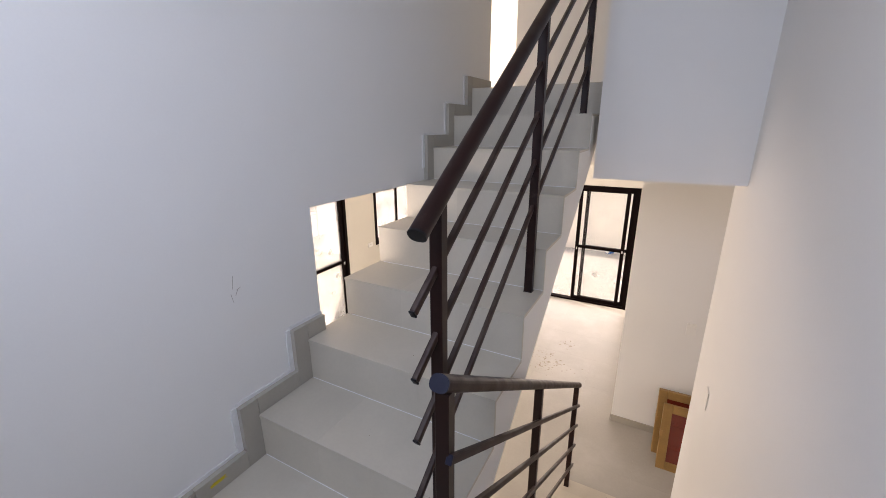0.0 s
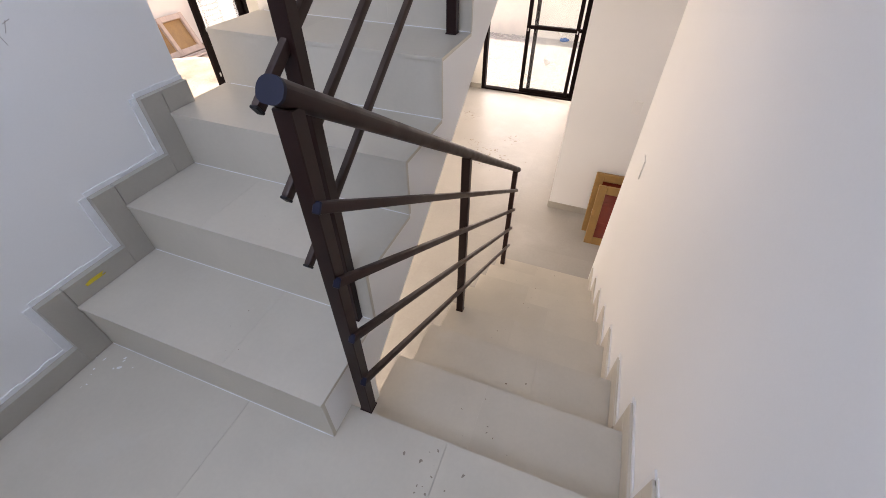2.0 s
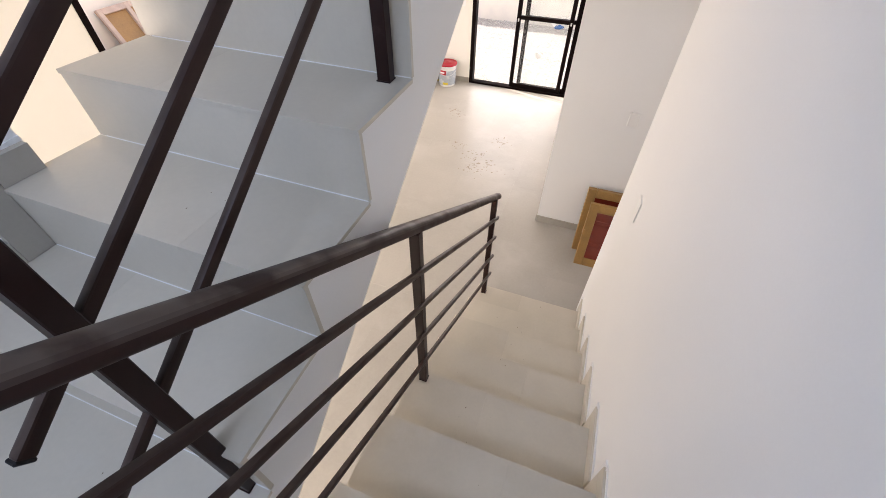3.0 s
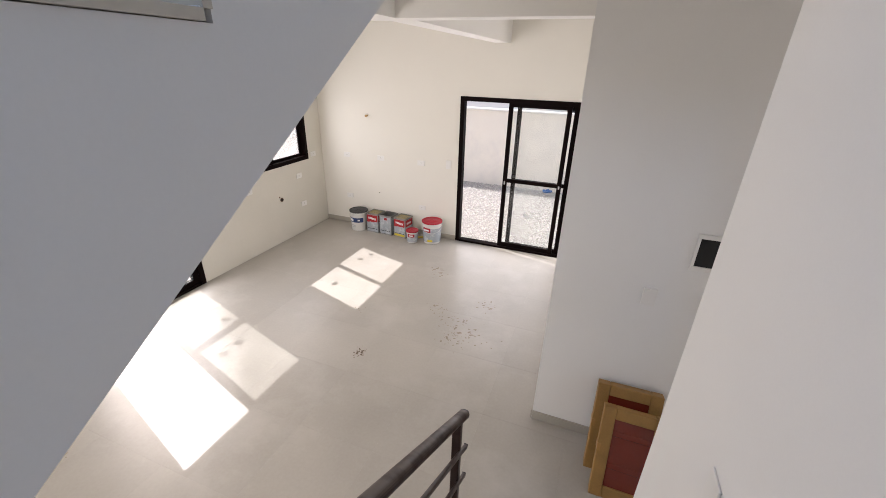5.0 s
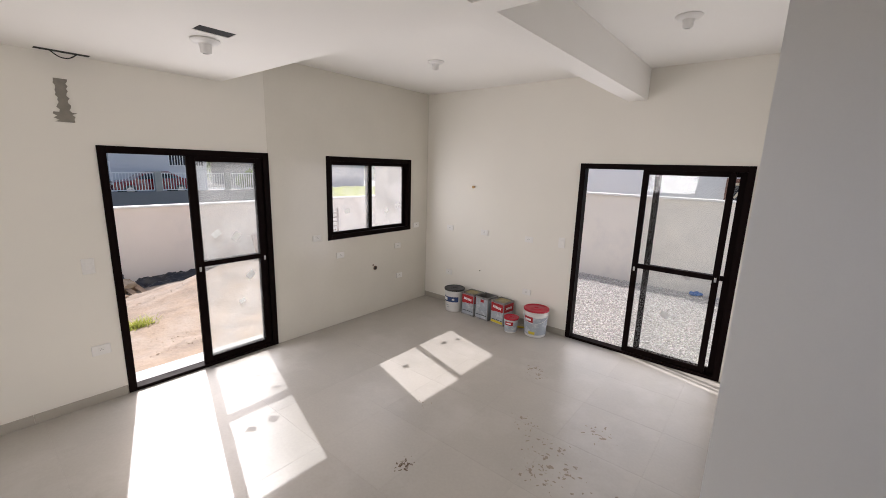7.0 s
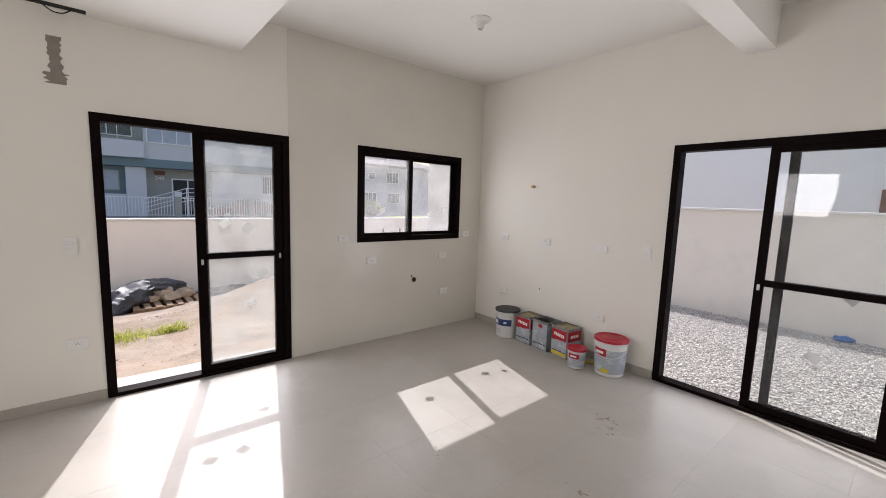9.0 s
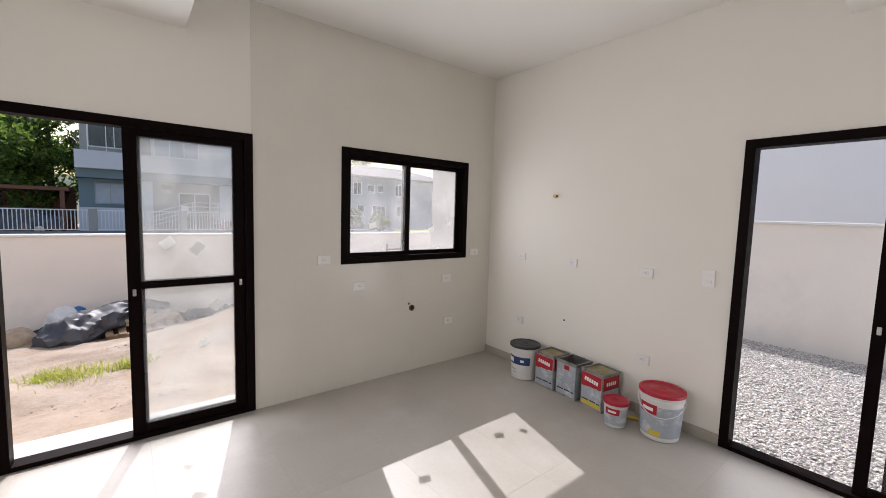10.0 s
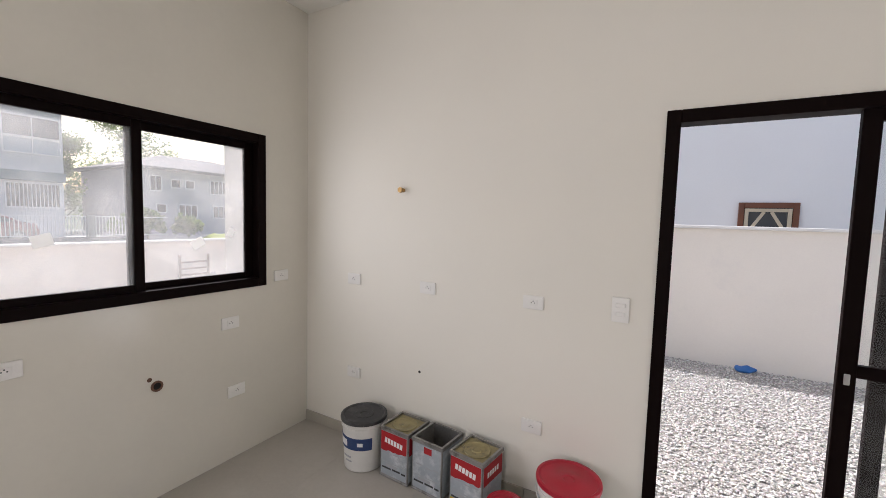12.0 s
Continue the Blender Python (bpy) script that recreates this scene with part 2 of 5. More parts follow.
def panel(u, v, w, holes=(), place=lambda u, v, w: (u, v, w)):
    """A slab over u x v of depth w, with rectangular holes (u0, u1, v0, v1) through it."""
    us = sorted({*u, *[a for h in holes for a in h[:2]]})
    vs = sorted({*v, *[a for h in holes for a in h[2:]]})
    us = [a for a in us if u[0] <= a <= u[1]]
    vs = [a for a in vs if v[0] <= a <= v[1]]

    def solid(i, j):
        if not (0 <= i < len(us) - 1 and 0 <= j < len(vs) - 1):
            return False
        cu, cv = (us[i] + us[i + 1]) / 2, (vs[j] + vs[j + 1]) / 2
        return not any(h[0] < cu < h[1] and h[2] < cv < h[3] for h in holes)

    bm = bmesh.new()
    cache = {}

    def vert(i, j, k):
        if (i, j, k) not in cache:
            cache[i, j, k] = bm.verts.new(place(us[i], vs[j], w[k]))
        return cache[i, j, k]

    for i in range(len(us) - 1):
        for j in range(len(vs) - 1):
            if not solid(i, j):
                continue
            for k in (0, 1):
                bm.faces.new([vert(i + a, j + b, k) for a, b in ((0, 0), (1, 0), (1, 1), (0, 1))])
            for di, dj, e in ((-1, 0, ((0, 0), (0, 1))), (1, 0, ((1, 0), (1, 1))), (0, -1, ((0, 0), (1, 0))), (0, 1, ((0, 1), (1, 1)))):
                if not solid(i + di, j + dj):
                    (a, b), (c, d) = e
                    bm.faces.new([vert(i + a, j + b, 0), vert(i + c, j + d, 0), vert(i + c, j + d, 1), vert(i + a, j + b, 1)])
    bmesh.ops.recalc_face_normals(bm, faces=bm.faces)
    return bm


def wall_x(x0, x1, y, z, holes=()):
    return panel(y, z, (x0, x1), holes, lambda u, v, w: (w, u, v))


def wall_y(y0, y1, x, z, holes=()):
    return panel(x, z, (y0, y1), holes, lambda u, v, w: (u, w, v))


def slab(z0, z1, x, y, holes=()):
    return panel(x, y, (z0, z1), holes)


def skew_box(xa, xb, x1, y0, y1, z0, z1):
    """A wall block whose face runs from xa at y0 to xb at y1."""
    bm = boxes((xa, y0, z0, x1, y1, z1))
    for v in bm.verts:
        if v.co.y > y1 - 1e-6 and v.co.x < x1 - 1e-6:
            v.co.x = xb
    return bm


# ---- plan numbers ----
XS = 2.895           # face of the wall along the upper flight
XR = 4.76            # core of the wall along the lower flight
XM = 3.818           # line between the flights
def xr(y):
    """Face of the slightly skewed wall along the lower flight."""
    return 4.640 - 0.0156 * (y + 4.2)


LAND = 1.572         # landing height
TOPF = 3.35          # upper floor
YE = -4.06           # end of the wall along the lower flight
YB = -7.80           # wall behind the landing
DL = (-3.885, -2.50)
WN = (-1.80, -0.365)
DR = (2.36, 3.97)
HEAD = 2.12
SILL = 1.11
CEIL = 3.065
LOW = 2.75

# ---- large structure ----
floor = structure("floor", slab(-0.25, -0.006, (-0.15, 7.0), (-8.15, 0.15)), M_grout, "greige porcelain tiled ground floor with scuffs and dust", "floor")
# the upper-storey opening is unseen, cut only for the added hall fill
wall_left = structure("wall_left", wall_x(-0.15, 0.0, (-8.15, -2.505), (-0.25, 6.2), [(DL[0], DL[1] + 0.1, 0.0, HEAD), (-3.85, -2.95, 4.0, 5.2)]), M_wall, "cream painted living room wall with a sliding door", "wall")
wall_kitchen = structure("wall_kitchen", wall_x(-0.15, 0.002, (-2.505, 0.0), (-0.25, 6.2), [(WN[0], WN[1], SILL, HEAD)]), M_tilewall, "glossy beige tiled kitchen wall with a window", "wall")
wall_far = structure("wall_far", wall_y(0.0, 0.15, (-0.15, 4.22), (-0.25, 6.2), [(DR[0], DR[1], 0.0, HEAD)]), M_wall, "cream painted end wall with a sliding door to gravel yard", "wall")
wall_return = structure("wall_return", wall_x(4.088, 4.22, (-2.93, 0.0), (-0.006, CEIL)), M_white, "white painted partition beside the sliding door", "wall")
PANEL_BOX = (4.835, 5.135, 1.485, 1.68)
wall_panel = structure("wall_panel", wall_y(-3.052, -2.93, (4.088, 7.0), (-0.006, CEIL), [PANEL_BOX]), M_white, "white painted passage wall with an electrical box", "wall")
wall_passage = structure("wall_passage", wall_y(YE - 0.15, YE, (XR + 0.15, 7.0), (-0.006, CEIL)), M_white, "white painted passage wall", "wall")
# window opening is unseen, made up for the passage fill
wall_passage_end = structure("wall_passage_end", wall_x(7.0, 7.15, (-8.15, 0.15), (-0.25, 6.2), [(-3.98, -3.14, 0.85, 2.3)]), M_white, "white painted end wall", "wall")
wall_outer_far = structure("wall_outer_far", wall_y(0.0, 0.15, (4.22, 7.0), (-0.25, 6.2)), M_white, "white painted outer wall", "wall")
wall_stair_right = structure("wall_stair_right", skew_box(xr(YB), xr(YE), XR + 0.15, YB, YE, -0.006, 6.0), M_white, "white painted wall along the lower flight", "wall")
wall_stair = structure("wall_stair", boxes((XS - 0.15, YB, LAND - 0.17, XS, -5.895, LOW), (XS - 0.15, YB, LOW, XS, -3.87, 6.0)), M_white, "white painted wall along the upper flight", "wall")
wall_landing = structure("wall_landing", wall_y(YB - 0.15, YB, (XS - 0.15, XR + 0.15), (-0.25, 6.2), [(3.15, 4.35, 3.4, 4.7)]), M_white, "white wall behind the stair landing with a window", "wall")
wall_back = structure("wall_back", wall_y(-8.15, -8.0, (0.0, XS - 0.15), (-0.006, 6.2), [(1.3, 2.6, 1.35, 2.55)]), M_wall, "cream painted back wall of the living room", "wall")
wall_back_side = structure("wall_back_side", wall_y(-8.15, -8.0, (XR + 0.15, 7.0), (-0.006, 6.2)), M_white, "white back wall", "wall")
wall_upper = structure("wall_upper", wall_y(-4.45, -4.0, (XM + 0.03, XR + 0.01), (2.767, 6.0)), M_white, "white wall of the upper storey over the stairs", "wall")
beam_stair = structure("beam_stair", boxes((XS - 0.148, -3.87, LOW, 2.965, -2.905, CEIL)), M_ceil, "white painted beam beside the stairwell", "beam")
beam_lintel = structure("beam_lintel", boxes((2.965, -3.052, LOW, 4.088, -2.905, CEIL)), M_ceil, "white painted beam over the stair foot", "beam")
beam_kitchen = structure("beam_kitchen", boxes((2.80, -2.905, LOW + 0.01, 2.985, 0.0, CEIL)), M_ceil, "white painted beam under the kitchen ceiling", "beam")
ceiling_low = structure("ceiling_low", slab(LOW + 0.002, CEIL, (0.0, XS - 0.15), (-8.0, -2.905), [(1.46, 1.575, -3.66, -3.46), (0.03, 0.12, -4.16, -3.86)]), M_ceil, "lowered white living room ceiling with cut-outs", "ceiling")
ceiling_high = structure("ceiling_high", slab(CEIL, TOPF - 0.012, (-0.0, 7.0), (-8.0, 0.0), [(XS - 0.05, XR + 0.05, YB - 0.25, -4.12)]), M_ceil, "white upper ceiling slab", "ceiling")
ceiling_upper = structure("ceiling_upper", slab(6.0, 6.2, (-0.15, 7.15), (-8.15, 0.15)), M_ceil, "white ceiling of the upper storey", "ceiling")

# upper storey beyond the stair head
floor_upper = structure("floor_upper", boxes((0.0, -4.05, TOPF - 0.012, XR, 0.0, TOPF), (XS, -4.25, TOPF - 0.012, XM, -4.051, TOPF)), M_step, "tiled upper floor", "floor")
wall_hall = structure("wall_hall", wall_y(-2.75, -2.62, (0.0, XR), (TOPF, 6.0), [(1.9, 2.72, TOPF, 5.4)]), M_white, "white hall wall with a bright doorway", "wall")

# ---- staircase ----
UP_R, UP_D, UP_Y = 0.1975, 0.2900, -6.585
DN_R, DN_D, DN_Y = 0.1965, 0.3180, -6.485
up_y = [UP_Y + UP_D * k for k in range(9)]
up_z = [LAND + UP_R * (k + 1) for k in range(9)]
dn_y = [DN_Y + DN_D * k for k in range(8)]
dn_z = [LAND - DN_R * k for k in range(8)]


def side_prism(pts, x0, x1):
    """A solid between two planes of constant x from an outline in (y, z)."""
    bm = bmesh.new()
    a = [bm.verts.new((x0, y, z)) for y, z in pts]
    b = [bm.verts.new((x1, y, z)) for y, z in pts]
    bm.faces.new(a)
    bm.faces.new(b[::-1])
    for i in range(len(pts)):
        j = (i + 1) % len(pts)
        bm.faces.new((a[i], b[i], b[j], a[j]))
    bmesh.ops.recalc_face_normals(bm, faces=bm.faces)
    return bm


TH = 0.012
out = [(up_y[0] + TH, LAND - 0.17)]
for k in range(9):
    out += [(up_y[k] + TH, (up_z[k - 1] if k else LAND) - TH), (up_y[k] + TH, up_z[k] - TH)]
out += [(-4.06, up_z[8] - 0.014), (-4.06, 3.03)]
staircase = tagged(new("staircase"), "grey tiled concrete staircase with two flights and a landing", "staircase", "", "structure")
flight_up = part("flight_up", side_prism(out[1:] + [(-4.135, 3.03), (up_y[0] + TH, 3.03 + 0.682 * (up_y[0] + TH + 4.135))], XS + 0.001, XM), M_white, staircase, "white plastered underside and side of the upper flight")
out = [(dn_y[0] - TH, LAND - TH)]
for k in range(1, 8):
    out += [(dn_y[k - 1] - TH, dn_z[k] - TH), (dn_y[k] - TH, dn_z[k] - TH)]
out += [(dn_y[7] - TH, 0.0), (dn_y[7] - 0.35, 0.0), (dn_y[0] - TH, LAND - 0.26)]
flight_down = part("flight_down", side_prism(out, XM - 0.005, XR - 0.001), M_white, staircase, "white plastered side of the lower flight")
landing_slab = part("landing_slab", boxes((XS, YB, LAND - 0.17, XR, dn_y[0] - TH, LAND - TH)), M_white, staircase)

part("landing_beam", boxes((XS + 0.001, up_y[0] + TH, LAND - 0.48, XM - 0.0005, up_y[0] + 0.24, LAND - 0.02)), M_white, staircase)

# tiles of treads and risers
def tile_row(name, x0, x1, cut, y0, y1, z0, z1, parent):
    for a, b in ((x0, cut), (cut, x1)):
        part(name, bbox(a + 0.0001, y0, z0, b - 0.0001, y1, z1, 0.0004), M_step, parent)


for k in range(9):
    cut = XS + (0.60 if k % 2 == 0 else 0.34)
    zb = up_z[k - 1] if k else LAND
    tile_row("riser_tile", XS + 0.002, XM + 0.004, cut, up_y[k], up_y[k] + TH, zb + 0.001, up_z[k] - 0.0005, staircase)
    if k < 8:
        tile_row("tread_tile", XS + 0.002, XM + 0.006, cut, up_y[k] - 0.004, up_y[k + 1] - 0.001, up_z[k] - TH + 0.001, up_z[k] + 0.001, staircase)
for k in range(9):
    part("grout_bead", bar(bmesh.new(), (XS + 0.03, up_y[k] - 0.001, (up_z[k - 1] if k else LAND) + 0.002), (XM, up_y[k] - 0.001, (up_z[k - 1] if k else LAND) + 0.002), 0.0026, 0.0026), M_caulk, staircase)
for k in range(8):
    cut = XM + (0.36 if k % 2 else 0.52)
    if k:
        tile_row("tread_tile", XM - 0.008, XR - 0.002, cut, dn_y[k - 1] + 0.001, dn_y[k] + 0.004, dn_z[k] - TH, dn_z[k], staircase)
    tile_row("riser_tile", XM - 0.006, XR - 0.002, cut, dn_y[k] - TH + 0.001, dn_y[k], dn_z[k] - DN_R + 0.002, dn_z[k] - TH - 0.001, staircase)
for x0, x1 in ((XS, XS + 0.62), (XS + 0.62, XS + 1.24), (XS + 1.24, XR)):
    for y0, y1 in ((YB, -7.08), (-7.08, dn_y[0] + 0.004)):
        part("landing_tile", bbox(x0 + 0.0005, y0 + 0.0001, LAND - TH + 0.001, x1 - 0.0001, y1 - 0.0001, LAND, 0.0003), M_step, staircase)

# stepped skirting with caulk edges
def skirt(x0, x1, y0, z0, y1, z1):
    part("skirting_tile", bbox(x0, y0, z0, x1, y1, z1, 0.0007), M_skirt, staircase)


def caulk(x, s, y0, z0, y1, z1):
    """A rough bead of caulk on the wall from one corner to the next."""
    bm = bmesh.new()
    a, b = Vector((x, y0, z0)), Vector((x, y1, z1))
    n = max(3, int((b - a).length / 0.03))
    for i in range(n):
        p, q = a.lerp(b, i / n), a.lerp(b, (i + 1.06) / n)
        bar(bm, p, q, 0.006 if z0 == z1 else 0.0085, (0.014 if z0 == z1 else 0.032) + 0.010 * random.random())
    part("caulk", bm, M_caulk, staircase)


SK, ST = 0.078, 0.028
for k in range(9):
    zb = up_z[k - 1] if k else LAND
    wall_here = up_y[k] < -5.895 or zb > LOW - 0.1
    if not wall_here:
        continue
    yl = up_y[k] - SK
    skirt(XS, XS + ST, yl, zb + 0.002, up_y[k] - 0.001, up_z[k] + SK)
    ye = min(up_y[k + 1] - SK if k < 8 else -3.9, -5.8955 if up_y[k] < -5.895 else -3.9)
    if ye > up_y[k]:
        skirt(XS, XS + ST, up_y[k] + 0.001, up_z[k] + 0.002, ye - 0.001, up_z[k] + SK)
    caulk(XS + 0.002, 1, yl - 0.004, zb + SK, yl - 0.004, up_z[k] + SK)
    caulk(XS + 0.002, 1, yl, up_z[k] + SK + 0.004, ye, up_z[k] + SK + 0.004)
skirt(XS, XS + ST, YB, LAND + 0.001, up_y[0] - SK - 0.001, LAND + SK)
caulk(XS + 0.002, 1, YB, LAND + SK + 0.004, up_y[0] - SK, LAND + SK + 0.004)
for k in range(8):
    zt = dn_z[k]
    y0 = dn_y[k - 1] + SK if k else YB
    xw = xr(dn_y[k] + SK) - 0.013
    part("skirting_tile", bbox(xw, y0 + 0.001, zt + 0.001, XR, dn_y[k] + SK, zt + SK, 0.002), M_step, staircase)
    part("skirting_tile", bbox(xw, dn_y[k] + 0.001, zt - DN_R + 0.001, XR, dn_y[k] + SK, zt, 0.002), M_step, staircase)
    caulk(xw + 0.013, -1, YB if k == 0 else y0, zt + SK + 0.004, dn_y[k] + SK, zt + SK + 0.004)
    caulk(xw + 0.011, -1, dn_y[k] + SK + 0.006, zt + SK, dn_y[k] + SK + 0.006, zt - DN_R + SK)

# ---- railings ----
def oval_tube(p0, p1, w, h, seg=20):
    """A tube of rounded section, w wide and h deep with a flatter underside, from p0 to p1 in a plane of constant x."""
    p0, p1 = Vector(p0), Vector(p1)
    d = (p1 - p0).normalized()
    side = Vector((1, 0, 0))
    up = side.cross(d).normalized()
    bm = bmesh.new()
    rings = []
    for p in (p0, p1):
        ring = []
        for i in range(seg):
            a = 2 * math.pi * i / seg
            c, n = math.cos(a), math.sin(a)
            k = 1.0 if n > 0 else 0.72
            ring.append(bm.verts.new(p + side * (w / 2) * math.copysign(abs(c) ** 0.8, c) + up * (h / 2) * math.copysign(abs(n) ** k, n)))
        rings.append(ring)
    for i in range(seg):
        j = (i + 1) % seg
        bm.faces.new((rings[0][i], rings[0][j], rings[1][j], rings[1][i]))
    bm.faces.new(rings[0][::-1])
    bm.faces.new(rings[1])
    bmesh.ops.recalc_face_normals(bm, faces=bm.faces)
    return bm


def railing(name, label, x, posts, top0, top1, bars, bar_ends, bar_off, cap, rail_off, paint):
    """Posts (y, foot, head), an oval handrail from top0 to top1 and flat bars fixed to one side of the posts."""
    y0 = posts[0][0]
    base = (x, y0, posts[0][1])
    t = thing(name, base, label, "railing")
    o = Vector(base)
    for y, f, h in posts:
        p = part("post", bbox(-0.018, y - y0 - 0.016, f - o.z, 0.018, y - y0 + 0.016, h - o.z, 0.002), M_rail, t)
        part("weld", bevel(boxes((-0.020, y - y0 - 0.019, f - o.z, 0.020, y - y0 + 0.019, f - o.z + 0.004)), 0.0015, 1), M_rail, p)
    a, b = Vector((x + rail_off, *top0)) - o, Vector((x + rail_off, *top1)) - o
    hr = part("handrail", oval_tube(a, b, 0.047, 0.040), paint, t, "rounded handrail", True)
    d = (b - a).normalized()
    part("end_cap", oval_tube(a - d * 0.006, a, 0.048, 0.041), cap, hr, "plastic end cap", True)
    part("end_cap", oval_tube(b, b + d * 0.006, 0.048, 0.041), cap, hr, "plastic end cap", True)
    off = Vector((bar_off, 0, 0))
    for (z0, z1) in bars:
        p, q = Vector((x, bar_ends[0], z0)) - o + off, Vector((x, bar_ends[1], z1)) - o + off
        rb = part("rail_bar", bevel(bar(bmesh.new(), p, q, 0.016, 0.023), 0.004, 2), M_rail_bar, t, "", True)
        d = (q - p).normalized()
        part("end_cap", bevel(bar(bmesh.new(), p - d * 0.005, p + d * 0.001, 0.017, 0.024), 0.002, 1), cap, rb, "plastic end cap")
        part("end_cap", bevel(bar(bmesh.new(), q - d * 0.001, q + d * 0.005, 0.017, 0.024), 0.002, 1), cap, rb, "plastic end cap")
    return t


S_UP = UP_R / UP_D
yu0, yu1 = -6.42, -4.46
railing("railing_up", "dark brown painted metal railing on the upper flight", XM - 0.055,
        [(-6.30, up_z[0] + 0.001, 2.930), (-5.459, up_z[3] + 0.001, 2.930 + S_UP * 0.841), (-4.505, up_z[7] + 0.001, 2.930 + S_UP * 1.795)],
        (yu0 + 0.006, 2.859), (yu1 + 0.05, 2.859 + S_UP * (yu1 + 0.044 - yu0)),
        [(z, z + S_UP * (yu1 - yu0)) for z in (2.666, 2.483, 2.298, 2.106)], (yu0, yu1), -0.002, M_blackcap, 0.012, M_rail)
S_DN = -0.636
yd0, yd1 = -6.475, -4.26
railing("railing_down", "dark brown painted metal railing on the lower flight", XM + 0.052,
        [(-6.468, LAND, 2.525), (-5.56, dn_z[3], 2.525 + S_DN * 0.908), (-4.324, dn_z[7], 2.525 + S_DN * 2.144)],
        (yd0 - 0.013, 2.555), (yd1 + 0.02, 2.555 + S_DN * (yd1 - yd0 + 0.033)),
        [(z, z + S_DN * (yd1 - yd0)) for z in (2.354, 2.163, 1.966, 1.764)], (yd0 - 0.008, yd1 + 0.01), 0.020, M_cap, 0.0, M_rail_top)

# ---- sliding doors and window ----
def frame_bars(t, w, h, depth, fw, place, name="frame_bar", sill=True):
    """Outer frame bars; place maps (u, d, v) ranges to a box."""
    rows = [(0, fw, 0, h), (w - fw, w, 0, h), (fw, w - fw, h - fw, h)]
    if sill:
        rows.append((fw, w - fw, 0, 0.03 if h > 1.5 else fw))
    for u0, u1, v0, v1 in rows:
        part(name, bbox(*place(u0, u1, -depth, 0.012, v0, v1), 0.003), M_frame, t)


def sash(t, u0, u1, v0, v1, d0, place, sw, rail, glass, bottom=0.06):
    """One sliding panel with stiles, rails and a pane or two."""
    s = part("sash", bbox(*place(u0, u0 + sw, d0, d0 + 0.03, v0, v1), 0.002), M_frame, t)
    part("stile", bbox(*place(u1 - sw, u1, d0, d0 + 0.03, v0, v1), 0.002), M_frame, s)
    part("top_rail", bbox(*place(u0 + sw, u1 - sw, d0, d0 + 0.03, v1 - 0.05, v1), 0.002), M_frame, s)
    part("bottom_rail", bbox(*place(u0 + sw, u1 - sw, d0, d0 + 0.03, v0, v0 + bottom), 0.002), M_frame, s)
    spans = [(v0 + bottom, v1 - 0.05)]
    if rail:
        part("middle_rail", bbox(*place(u0 + sw, u1 - sw, d0, d0 + 0.03, rail - 0.025, rail + 0.025), 0.002), M_frame, s)
        spans = [(v0 + bottom, rail - 0.025), (rail + 0.025, v1 - 0.05)]
    for a, b in spans:
        pane = part("pane", boxes(place(u0 + sw, u1 - sw, d0 + 0.013, d0 + 0.017, a, b)), glass, s)
        pane.visible_shadow = glass is M_glass
    return s


def on_left(y0, z0):
    """Local boxes for an opening in the wall at x = 0; u runs along y."""
    return lambda u0, u1, d0, d1, v0, v1: (d0, u0, v0, d1, u1, v1)


def on_far():
    return lambda u0, u1, d0, d1, v0, v1: (u0, -d1, v0, u1, -d0, v1)


M_sticker = mat("white_paper_sticker", (0.80, 0.80, 0.78), 0.7, bump=0.0)
# thin paper lets daylight through
pn, pll = M_sticker.node_tree.nodes, M_sticker.node_tree.links
thin = pn.new("ShaderNodeBsdfTranslucent")
thin.inputs["Color"].default_value = (0.84, 0.84, 0.83, 1)
paper = pn.new("ShaderNodeMixShader")
paper.inputs[0].default_value = 0.58
pll.new(pn["Principled BSDF"].outputs[0], paper.inputs[1])
pll.new(thin.outputs[0], paper.inputs[2])
pll.new(paper.outputs[0], pn["Material Output"].inputs["Surface"])

# left door: both sashes pushed to one side
door_1 = thing("door_1", (0, DL[0], 0), "dark bronze aluminium sliding door, slid open to the sandy yard", "door", "", 0, "structure")
pl = on_left(0, 0)
W1 = DL[1] - DL[0]
frame_bars(door_1, W1, HEAD, 0.10, 0.058, pl)
s1 = sash(door_1, 0.625, W1 - 0.06, 0.03, HEAD - 0.055, -0.045, pl, 0.072, 1.045, M_glass)
s2 = sash(door_1, 0.645, W1 - 0.055, 0.03, HEAD - 0.055, -0.085, pl, 0.072, 1.045, M_glass)
for s, u, v in ((s1, 0.66, 1.0), (s1, W1 - 0.09, 1.02)):
    part("latch", bevel(boxes((-0.016, u - 0.010, v - 0.023, -0.007, u + 0.010, v + 0.023)), 0.0045, 3), M_steel, s, "small chrome latch")
# far door
door_2 = thing("door_2", (DR[0], 0, 0), "dark bronze aluminium sliding door, slid open to the gravel yard", "door", "", 0, "structure")
pf = on_far()
W2 = DR[1] - DR[0]
frame_bars(door_2, W2, HEAD, 0.10, 0.058, pf)
s3 = sash(door_2, 0.665, W2 - 0.14, 0.03, HEAD - 0.055, -0.045, pf, 0.058, 1.035, M_glass2)
sash(door_2, 0.775, W2 - 0.055, 0.03, HEAD - 0.055, -0.085, pf, 0.058, 1.035, M_glass2)
for s, u, v in ((s3, 0.694, 1.0), (s3, W2 - 0.17, 1.02)):
    part("latch", bevel(boxes((u - 0.010, 0.007, v - 0.023, u + 0.010, 0.016, v + 0.023)), 0.0045, 3), M_steel, s, "small chrome latch")
